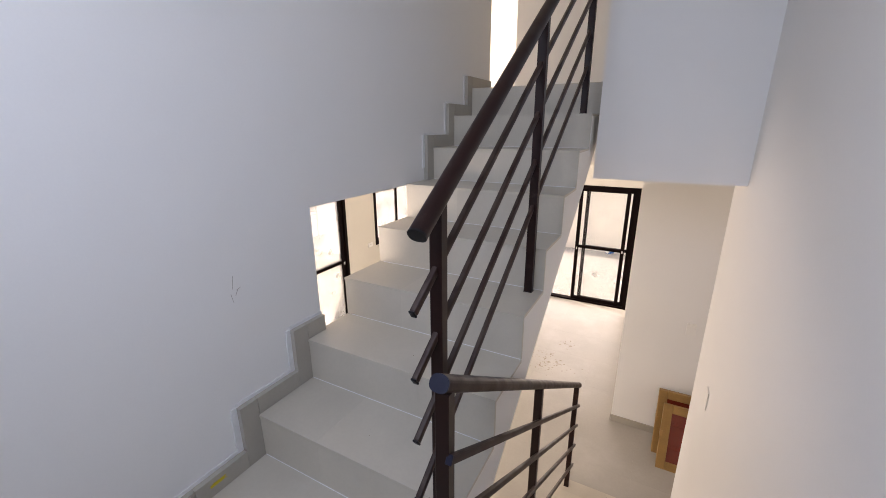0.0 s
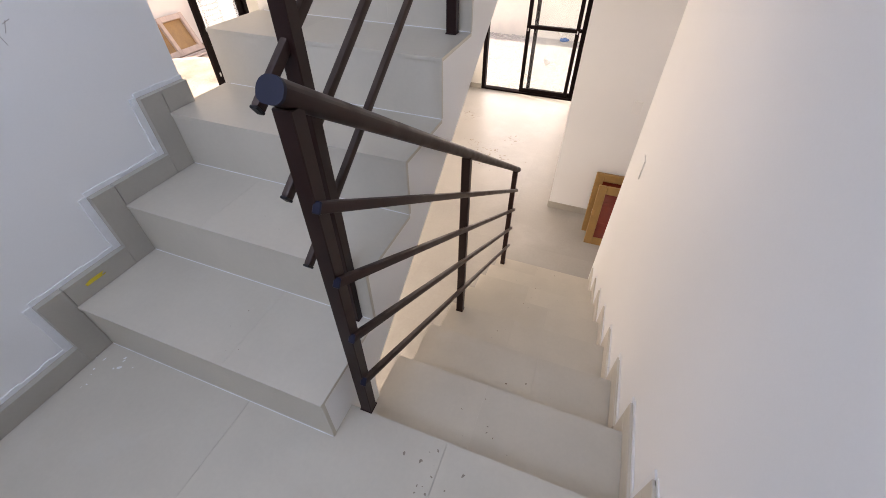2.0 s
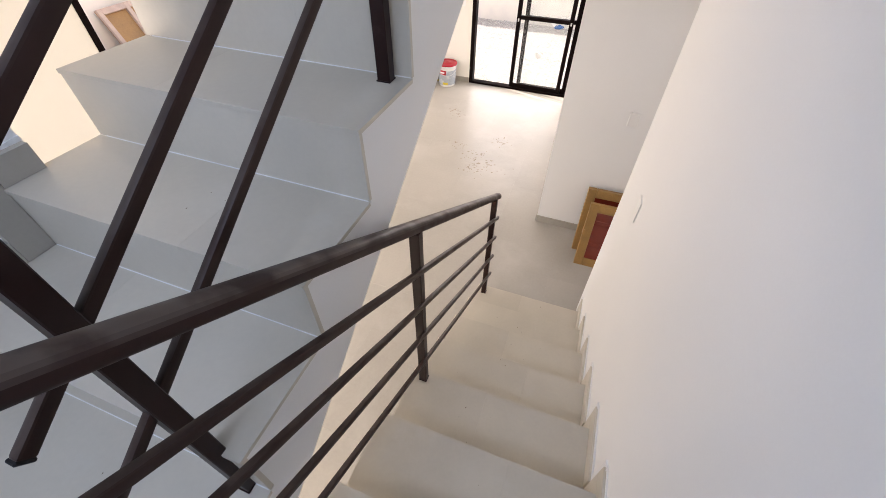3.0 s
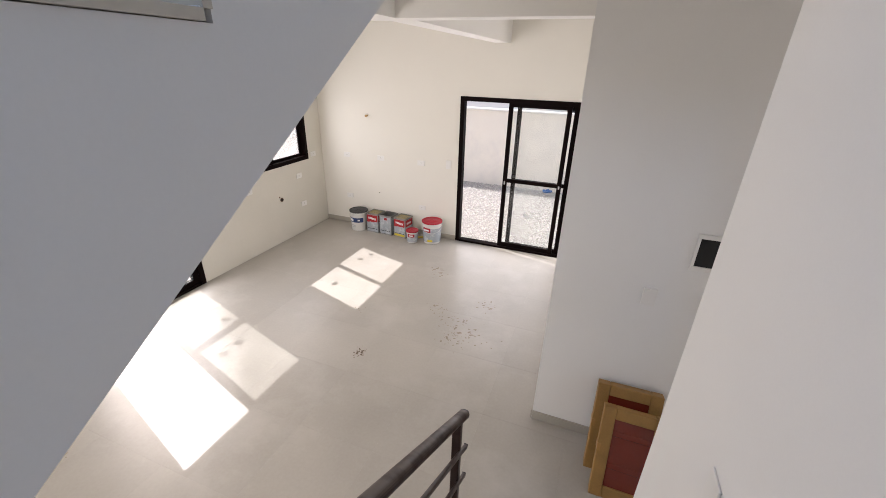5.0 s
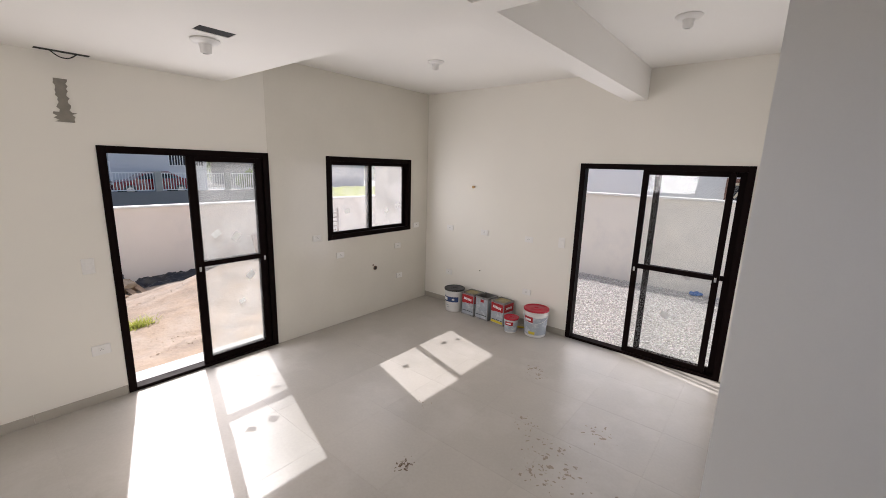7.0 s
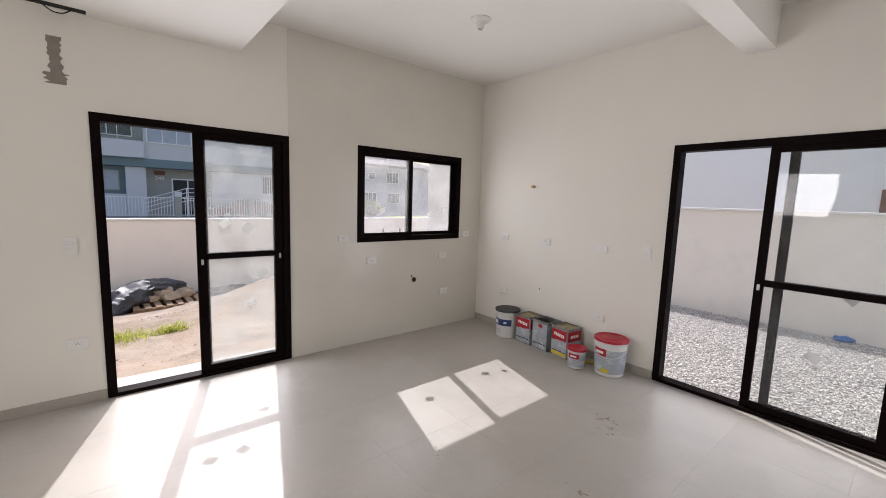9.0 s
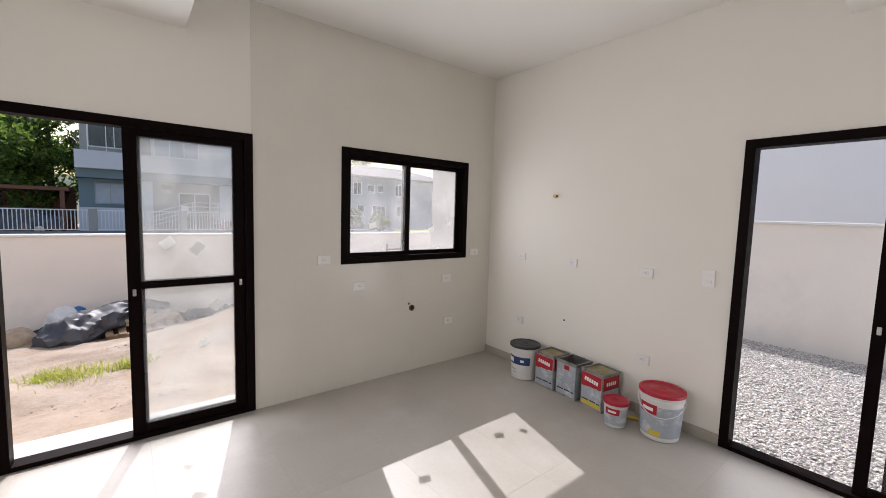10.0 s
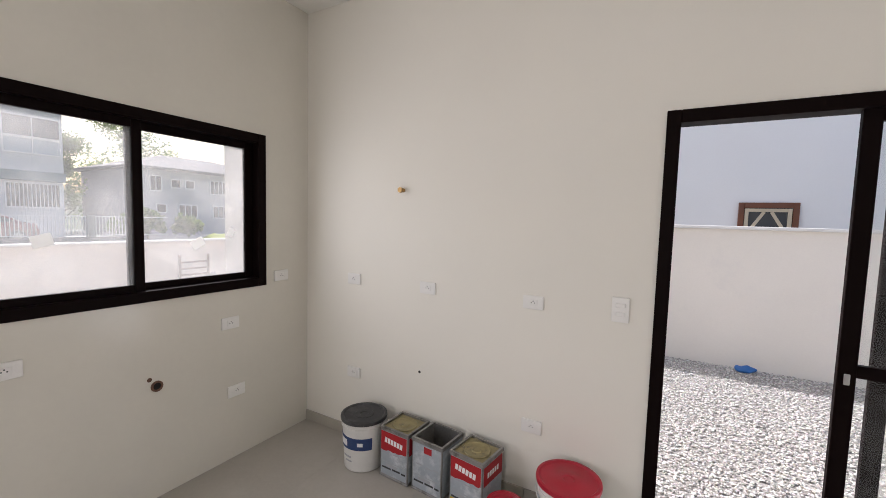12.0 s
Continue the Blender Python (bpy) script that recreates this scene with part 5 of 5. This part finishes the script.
M_pane = mat("dark_window_pane", (0.03, 0.035, 0.04), 0.08, var=0.1)
win = part("window", boxes((3.34, -0.012, 2.3, 3.99, 0.0, 3.14)), M_pane, neighbour_house, "brown wooden window with a pale inner frame")
for r in ((3.30, -0.05, 2.26, 3.37, 0.0, 3.18), (3.96, -0.05, 2.26, 4.03, 0.0, 3.18), (3.37, -0.05, 3.10, 3.96, 0.0, 3.18), (3.37, -0.05, 2.26, 3.96, 0.0, 2.33)):
    part("frame", bbox(*r, 0.004), M_brown, win)
for r in ((3.38, -0.035, 2.34, 3.43, -0.012, 3.09), (3.90, -0.035, 2.34, 3.95, -0.012, 3.09), (3.43, -0.035, 3.04, 3.90, -0.012, 3.09)):
    part("inner_frame", bbox(*r, 0.003), M_pale, win)
for a, c in ((3.47, 3.62), (3.86, 3.71)):
    bm = bmesh.new()
    d = Vector((c - a, 0, 0.26)).normalized()
    s_ = Vector((d.z, 0, -d.x)) * 0.022
    p, q = Vector((a, -0.02, 2.78)), Vector((c, -0.02, 3.04))
    v = [bm.verts.new(k) for k in (p - s_, p + s_, q + s_, q - s_)]
    w = [bm.verts.new(k.co + Vector((0, 0.006, 0))) for k in v]
    bm.faces.new(v)
    for i in range(4):
        bm.faces.new((v[i], w[i], w[(i + 1) % 4], v[(i + 1) % 4]))
    bmesh.ops.recalc_face_normals(bm, faces=bm.faces)
    part("brace", bm, M_pale, win)

# ---- across the street ----
M_fac = mat("pale_grey_facade", (0.62, 0.63, 0.65), 0.85, var=0.04, scale=0.5, fine=10)
M_teal = mat("grey_teal_paint", (0.17, 0.235, 0.255), 0.8, var=0.06, scale=0.6)
M_beige = mat("grey_beige_paint", (0.36, 0.36, 0.335), 0.85, var=0.05, scale=0.6)
M_whitefr = mat("white_metal_paint", (0.80, 0.80, 0.80), 0.5, var=0.03)
M_curtain = mat("pale_curtain", (0.42, 0.47, 0.52), 0.9, var=0.1)
house = thing("street_house", (-27, 0, -1.2), "pale grey two-storey house with teal bands and a balcony", "house")
hz = 1.2
part("wall", boxes((-10, -5.3, 0, -1.0, 7.0, 9.6)), M_beige, house, "grey-beige recessed ground floor walls")
part("upper_wall", boxes((-0.99, -2.05, 3.52 + hz, 0.0, 7.0, 9.6)), M_fac, house, "pale grey upper storey")
part("band", boxes((-0.995, -5.45, 3.02 + hz, 0.12, 7.05, 3.52 + hz)), M_teal, house, "grey-teal band")
part("low_wall", boxes((-0.99, -3.0, 0, -0.1, -2.0, 3.0 + hz)), M_fac, house)
part("low_wall", boxes((-0.99, 1.6, 0, -0.1, 7.0, 3.0 + hz)), M_fac, house)
part("veranda_wall", boxes((-0.99, -5.4, 0, -0.3, -3.01, 1.35 + hz)), M_fac, house)
part("veranda_wall", boxes((-0.992, -5.4, 1.35 + hz, -0.6, -3.01, 3.0 + hz)), M_teal, house)
balcony = part("balcony", boxes((-0.99, -5.45, 3.525 + hz, 0.5, -2.06, 4.5 + hz)), M_fac, house, "pale balcony parapet")
gp = part("balcony_glass", boxes((0.4, -5.4, 4.5 + hz, 0.42, -2.1, 6.1 + hz)), M_glass2, balcony, "frameless balcony glazing")
gp.visible_shadow = False
for y in (-4.9, -4.1, -3.3):
    part("glass_joint", boxes((0.385, y, 4.5 + hz, 0.435, y + 0.03, 6.1 + hz)), M_whitefr, balcony)
part("roof", bbox(-10.4, -5.9, 9.6, 0.6, 7.5, 9.85, 0.02), M_conc, house)


def house_window(x, y0, y1, z0, z1, parent, bars=1, pane=M_pane, frame=M_whitefr, fw=0.06):
    w = part("window", boxes((x, y0, z0, x + 0.02, y1, z1)), pane, parent)
    for r in ((x, y0 - fw, z0 - fw, x + 0.07, y0, z1 + fw), (x, y1, z0 - fw, x + 0.07, y1 + fw, z1 + fw), (x, y0, z1, x + 0.07, y1, z1 + fw), (x, y0, z0 - fw, x + 0.1, y1, z0)):
        part("frame", boxes(r), frame, w)
    for i in range(bars):
        y = y0 + (y1 - y0) * (i + 1) / (bars + 1)
        part("mullion", boxes((x + 0.02, y - 0.02, z0, x + 0.06, y + 0.02, z1)), frame, w)
    return w


house_window(0.0, -1.85, -1.0 + 1.4, 4.55 + hz, 5.9 + hz, house, 2, M_curtain)
house_window(0.0, 4.7, 6.85, 5.3 + hz, 6.3 + hz, house, 1, M_pane)
house_window(0.0, 4.7, 6.85, 4.45 + hz, 5.18 + hz, house, 1, M_curtain)
house_window(-0.99, -4.9, -2.6, 4.9 + hz, 6.3 + hz, house, 1, M_pane)
house_window(-0.6, -4.65, -3.35, 1.62 + hz, 2.72 + hz, house, 1, M_curtain, M_beige)
house_window(-0.1, 4.75, 6.8, 1.65 + hz, 2.85 + hz, house, 12, M_pane)
door = part("door", boxes((-0.98, -0.55, 0.1, -0.92, 1.1, 2.35 + hz)), M_pane, house, "glazed entrance door")
for r in ((-0.99, -0.63, 0.1, -0.88, -0.55, 2.43 + hz), (-0.99, 1.1, 0.1, -0.88, 1.18, 2.43 + hz), (-0.99, -0.55, 2.35 + hz, -0.88, 1.1, 2.43 + hz), (-0.93, 0.24, 0.1, -0.89, 0.30, 2.35 + hz)):
    part("door_frame", boxes(r), M_whitefr, door)
part("notice", boxes((-0.93, -0.5, 1.0 + hz, -0.9, -0.1, 1.6 + hz)), M_whitefr, door, "white paper notice")
part("name_board", boxes((-0.99, -1.55, 2.62 + hz, -0.95, -0.95, 2.86 + hz)), M_brown, house, "small brown sign board")
num = bpy.data.curves.new("house_number", "FONT")
num.body, num.size, num.extrude, num.align_x = "348", 0.34, 0.01, "CENTER"
num.materials.append(M_whitefr)
nob = new("house_number", num)
nob.parent = house
nob.location = (-0.96, -1.25, 2.30 + hz)
nob.rotation_euler = (radians(90), 0, radians(90))
tagged(nob, "white house number")

# raised forecourt, fence and ramp rails
forecourt = structure("forecourt", boxes((-40, -40, -1.19, -24.2, 40, -0.12)), M_conc, "raised paved forecourt across the street", "pavement")
fence = thing("street_fence", (-24, -2.5, -1.2), "white barred metal fence on a low grey wall", "fence")
part("low_wall", boxes((-0.12, -14, 0, 0.12, 12.0, 1.36)), mat("dark_grey_render", (0.19, 0.20, 0.205), 0.9, var=0.08, scale=1), fence)
bar_me = mesh_of("fence_bar", boxes((-0.015, -0.016, 0.0, 0.015, 0.016, 0.98)), M_whitefr)
for k in range(180):
    y = -14 + k * 0.145
    if (y + 14) % 3.9 < 0.36:
        continue
    piece("fence_bar", bar_me, fence, (0, y, 1.44))
for k in range(7):
    y = -14 + 3.9 * k
    part("pillar", boxes((-0.13, y - 0.02, 1.36, 0.13, y + 0.32, 2.5)), M_beige, fence)
    part("rail", boxes((-0.02, y + 0.32, 2.40, 0.02, y + 3.88, 2.45)), M_whitefr, fence)
    part("rail", boxes((-0.02, y + 0.32, 1.42, 0.02, y + 3.88, 1.46)), M_whitefr, fence)
ramp = thing("ramp_railing", (-25.6, -1.0, -0.12), "white metal railing beside the entrance ramp", "railing")
for z in (0.55, 0.8, 1.05, 1.3):
    part("rail", bar(bmesh.new(), (0, -1.3, z - 0.1), (0, 0.9, z + 0.62), 0.04, 0.04), M_whitefr, ramp)
    part("rail", bar(bmesh.new(), (0, 0.9, z + 0.62), (0, 2.3, z + 0.62), 0.04, 0.04), M_whitefr, ramp)
for y, h in ((-1.3, 1.2), (0.9, 1.95), (2.3, 1.95)):
    part("post", boxes((-0.025, y - 0.025, 0, 0.025, y + 0.025, h)), M_whitefr, ramp)


# parked car
def car(x, y, z, rz, paint, label):
    t = thing("parked_car", (x, y, z), label, "car", "", rz)
    side = [(-2.05, 0.35), (-2.08, 0.62), (-1.95, 0.80), (-1.05, 0.92), (-0.45, 1.36), (0.75, 1.42), (1.45, 1.05), (1.98, 0.95), (2.08, 0.55), (2.02, 0.32)]
    bm = bmesh.new()
    rings = []
    for xx, k in ((-0.84, 0.94), (-0.80, 1.0), (0.80, 1.0), (0.84, 0.94)):
        rings.append([bm.verts.new((xx * (1 if zz < 0.95 else 0.80), yy * (k if k < 1 else 1.0), zz)) for yy, zz in side])
    for a, b in zip(rings, rings[1:]):
        for i in range(len(side)):
            j = (i + 1) % len(side)
            bm.faces.new((a[i], a[j], b[j], b[i]))
    bm.faces.new(rings[0])
    bm.faces.new(rings[-1][::-1])
    bmesh.ops.recalc_face_normals(bm, faces=bm.faces)
    part("body", bm, paint, t, "", True)
    for s in (-1, 1):
        pts = [(-0.95, 0.95), (-0.42, 1.28), (0.70, 1.33), (1.25, 1.03)]
        bm = bmesh.new()
        v = [bm.verts.new((s * (0.845 if zz < 1.0 else 0.70), yy, zz)) for yy, zz in pts]
        bm.faces.new(v)
        r = bmesh.ops.extrude_face_region(bm, geom=list(bm.faces))
        bmesh.ops.translate(bm, verts=[g for g in r["geom"] if isinstance(g, bmesh.types.BMVert)], vec=(s * 0.012, 0, 0))
        bmesh.ops.recalc_face_normals(bm, faces=bm.faces)
        part("side_window", bm, M_pane, t)
        for yy in (-1.28, 1.28):
            w = part("wheel", rod(bmesh.new(), (s * 0.66, yy, 0.31), (s * 0.86, yy, 0.31), 0.31, 24), M_blacklid, t, "", True)
            part("rim", rod(bmesh.new(), (s * 0.85, yy, 0.31), (s * 0.87, yy, 0.31), 0.19, 16), M_steel, w)
        part("headlight", bevel(boxes((s * 0.55 - 0.16, -2.07, 0.62, s * 0.55 + 0.16, -1.98, 0.76)), 0.02, 2), M_plastic, t)
    return t


car(-25.4, 3.2, -0.12, 0, mat("dark_red_car_paint", (0.20, 0.012, 0.014), 0.25, var=0.03, coat=0.6), "dark red car parked behind the fence")
car(-25.6, -8.0, -0.12, 0, mat("dark_blue_car_paint", (0.012, 0.018, 0.04), 0.25, var=0.03, coat=0.6), "dark blue car parked behind the fence")

# second house
M_greyh = mat("blue_grey_render", (0.41, 0.42, 0.44), 0.85, var=0.05, scale=0.5)
M_rooft = mat("grey_roof_tiles", (0.20, 0.185, 0.18), 0.85, var=0.15, scale=2, fine=12)
house2 = thing("grey_house", (-30, 14.5, -1.2), "blue-grey two-storey house with a tiled hip roof", "house")
part("wall", boxes((-9, -2.7, 0, 0, 9.0, 5.95)), M_greyh, house2)
bm = bmesh.new()
rv = [bm.verts.new(p) for p in ((0.6, -3.3, 5.95), (0.6, 9.6, 5.95), (-9.6, 9.6, 5.95), (-9.6, -3.3, 5.95), (-4.5, 1.0, 7.4), (-4.5, 5.4, 7.4), (0.6, -3.3, 5.8), (0.6, 9.6, 5.8), (-9.6, 9.6, 5.8), (-9.6, -3.3, 5.8))]
for f in ((0, 1, 5, 4), (1, 2, 5), (2, 3, 4, 5), (3, 0, 4), (0, 6, 7, 1), (1, 7, 8, 2), (2, 8, 9, 3), (3, 9, 6, 0), (9, 8, 7, 6)):
    bm.faces.new([rv[i] for i in f])
bmesh.ops.recalc_face_normals(bm, faces=bm.faces)
part("roof", bm, M_rooft, house2)
for y0, y1, z0, z1, n in ((-1.9, -1.2, 3.1, 4.1, 1), (-0.5, 0.1, 3.4, 3.95, 0), (0.5, 1.1, 3.4, 3.95, 0), (2.4, 3.7, 3.1, 4.1, 3), (-1.5, -0.9, 1.55, 2.1, 0), (0.0, 1.3, 1.2, 2.1, 2), (2.6, 3.9, 1.2, 2.1, 2)):
    house_window(0.0, y0, y1, z0 + hz, z1 + hz, house2, n)

# grass bank beside it
M_lawn = mat("bright_dry_grass", (0.30, 0.34, 0.055), 0.95, var=0.25, scale=1.5, fine=14, bump=0.8, dist=0.05)
bank = structure("grass_bank", height_sheet(-24.0, -9.0, 9.5, 42, 60, 120, lambda x, y: -1.15 + min(1.0, max(0.0, (y - 9.5) / 4)) * max(0.0, (-9 - x) / 15) * 1.35 + 0.10 * noise.noise((x, y, 0)) + 0.06 * noise.noise((x * 4, y * 4, 3))), M_lawn, "rising bank of bright grass across the street", "ground", True)


# trees
M_bark = mat("grey_brown_bark", (0.12, 0.09, 0.065), 0.95, var=0.25, scale=5, bump=0.8, dist=0.02)
M_leaf = island_mat("tree_leaves", (0.045, 0.10, 0.018), (0.26, 0.38, 0.06), 0.6, 0.6)


def tree(x, y, h, r, leaves, label, seed, conic=0.0, z=-1.2):
    rnd = random.Random(seed)
    t = thing("tree", (x, y, z), label, "tree", "street trees")
    bm = bmesh.new()
    rod(bm, (0, 0, 0), (0.1, 0.1, h * 0.55), 0.028 * h, 10, 0.014 * h)
    rod(bm, (0.1, 0.1, h * 0.53), (0, 0, h * 0.95), 0.014 * h, 8, 0.003 * h)
    clumps = []
    for i in range(26):
        a = rnd.random() * 6.283
        zz = h * (0.30 + 0.62 * rnd.random())
        rr = r * (0.25 + 0.75 * rnd.random()) * (1 - conic * (zz / h - 0.3))
        if zz > 0.8 * h:
            rr *= 0.6
        p = Vector((math.cos(a) * rr, math.sin(a) * rr, zz))
        rod(bm, (0.05, 0.05, zz - 0.16 * h), p, 0.007 * h, 6, 0.002 * h)
        clumps.append((p, r * (0.20 + 0.22 * rnd.random())))
    part("trunk", bm, M_bark, t)
    verts, faces = [], []
    for _ in range(leaves):
        c, cr = clumps[rnd.randrange(len(clumps))]
        d = Vector((rnd.gauss(0, 1), rnd.gauss(0, 1), rnd.gauss(0, 0.7)))
        p = c + d.normalized() * cr * rnd.random() ** 0.4
        u = Vector((rnd.gauss(0, 1), rnd.gauss(0, 1), rnd.gauss(0, 1))).normalized()
        v = u.cross(Vector((rnd.gauss(0, 1), rnd.gauss(0, 1), rnd.gauss(0, 1)))).normalized()
        s = 0.10 + 0.10 * rnd.random()
        b = len(verts)
        verts += [p - u * s, p + v * s * 0.45, p + u * s, p - v * s * 0.45]
        faces.append((b, b + 1, b + 2, b + 3))
    me = bpy.data.meshes.new("crown")
    me.from_pydata(verts, [], faces)
    me.materials.append(M_leaf)
    c = new("crown", me)
    c.parent = t
    return t


tree(-31.5, -9.2, 8.5, 3.6, 9000, "large leafy tree with dense dark green foliage", 1)
tree(-33.5, -7.2, 10.5, 3.2, 8000, "tall leafy tree with dense dark green foliage", 2)
tree(-37, -12.5, 11, 4.0, 8000, "large leafy tree with dense dark green foliage", 3)
tree(-41, 8.4, 12.0, 2.4, 6000, "tall slender tree between two houses", 4, 0.7)
tree(-40, 10.6, 9.0, 2.6, 6000, "leafy tree between two houses", 5)
tree(-36, 7.9, 5.5, 1.8, 4000, "bushy tree between two houses", 6)
for sx, sy, sh in ((-25.4, 9.4, 1.5), (-25.6, 10.4, 1.9), (-25.2, 12.6, 1.4)):
    tree(sx, sy, sh, 0.9, 1500, "low dark leafy shrub beside the street", int(sy * 10), 0.0, -0.1)
tree(-48, 19, 13, 4.5, 6000, "large leafy tree behind the grey house", 7)
carport = thing("carport", (-29.5, -8.8, -0.12), "low dark timber carport roof", "carport")
part("roof", bbox(-2.0, -3.0, 2.35, 2.0, 3.0, 2.55, 0.01), M_brown, carport)
# dark sheet added in place of the shade below the roof, no known wall
part("shade_sheet", boxes((-2.0, -3.0, 0.0, -1.85, 3.0, 2.345)), M_brown, carport, "added dark sheet painting the shade under the roof")
for yy in (-2.7, 2.7):
    part("post", boxes((1.7, yy - 0.1, 0, 1.9, yy + 0.1, 2.35)), M_brown, carport)
structure("far_hillside", height_sheet(-150, -70, -150, 150, 20, 60, lambda x, y: -1.2 + 14 * min(1, max(0, (-72 - x) / 60)) * (0.6 + 0.4 * noise.noise((x * 0.03, y * 0.03, 5)))), mat("far_green_hill", (0.05, 0.075, 0.035), 0.95, var=0.3, scale=0.15, fine=1.5), "distant wooded hillside", "backdrop", True)

# ---- floor tiles, piece by piece ----
TS = 0.6285
tile_me = mesh_of("floor_tile", bevel(boxes((0.00018, 0.00018, -0.009, TS - 0.00018, TS - 0.00018, 0.0)), 0.0004, 1), M_floor)
for i in range(-2, 9):
    for j in range(-8, 7):
        x, y = 1.205 + TS * i, -3.80 + TS * j
        if x < -0.14 - TS or x > 5.9 or y > 0.14 or y < -7.9:
            continue
        if x + TS > 0.145 and -1.0 < x and y + TS > -8.1:
            sx0, sx1 = max(x, 0.0), min(x + TS, 7.0)
            sy0, sy1 = max(y, -8.0), min(y + TS, 0.145)
            if sx1 - sx0 < 0.02 or sy1 - sy0 < 0.02:
                continue
            if sx0 == x and abs(sx1 - x - TS) < 1e-6 and sy0 == y and abs(sy1 - y - TS) < 1e-6:
                piece("floor_tile", tile_me, floor, (x, y, 0.0))
            else:
                part("floor_tile", bevel(boxes((sx0 + 0.00018, sy0 + 0.00018, -0.009, sx1 - 0.00018, sy1 - 0.00018, 0.0)), 0.0004, 1), M_floor, floor)
for y0, y1 in ((DL[0], DL[1]),):
    part("threshold", bbox(-0.15, y0, -0.05, 0.0, y1, -0.002, 0.001), M_conc, floor, "pale stone door threshold")
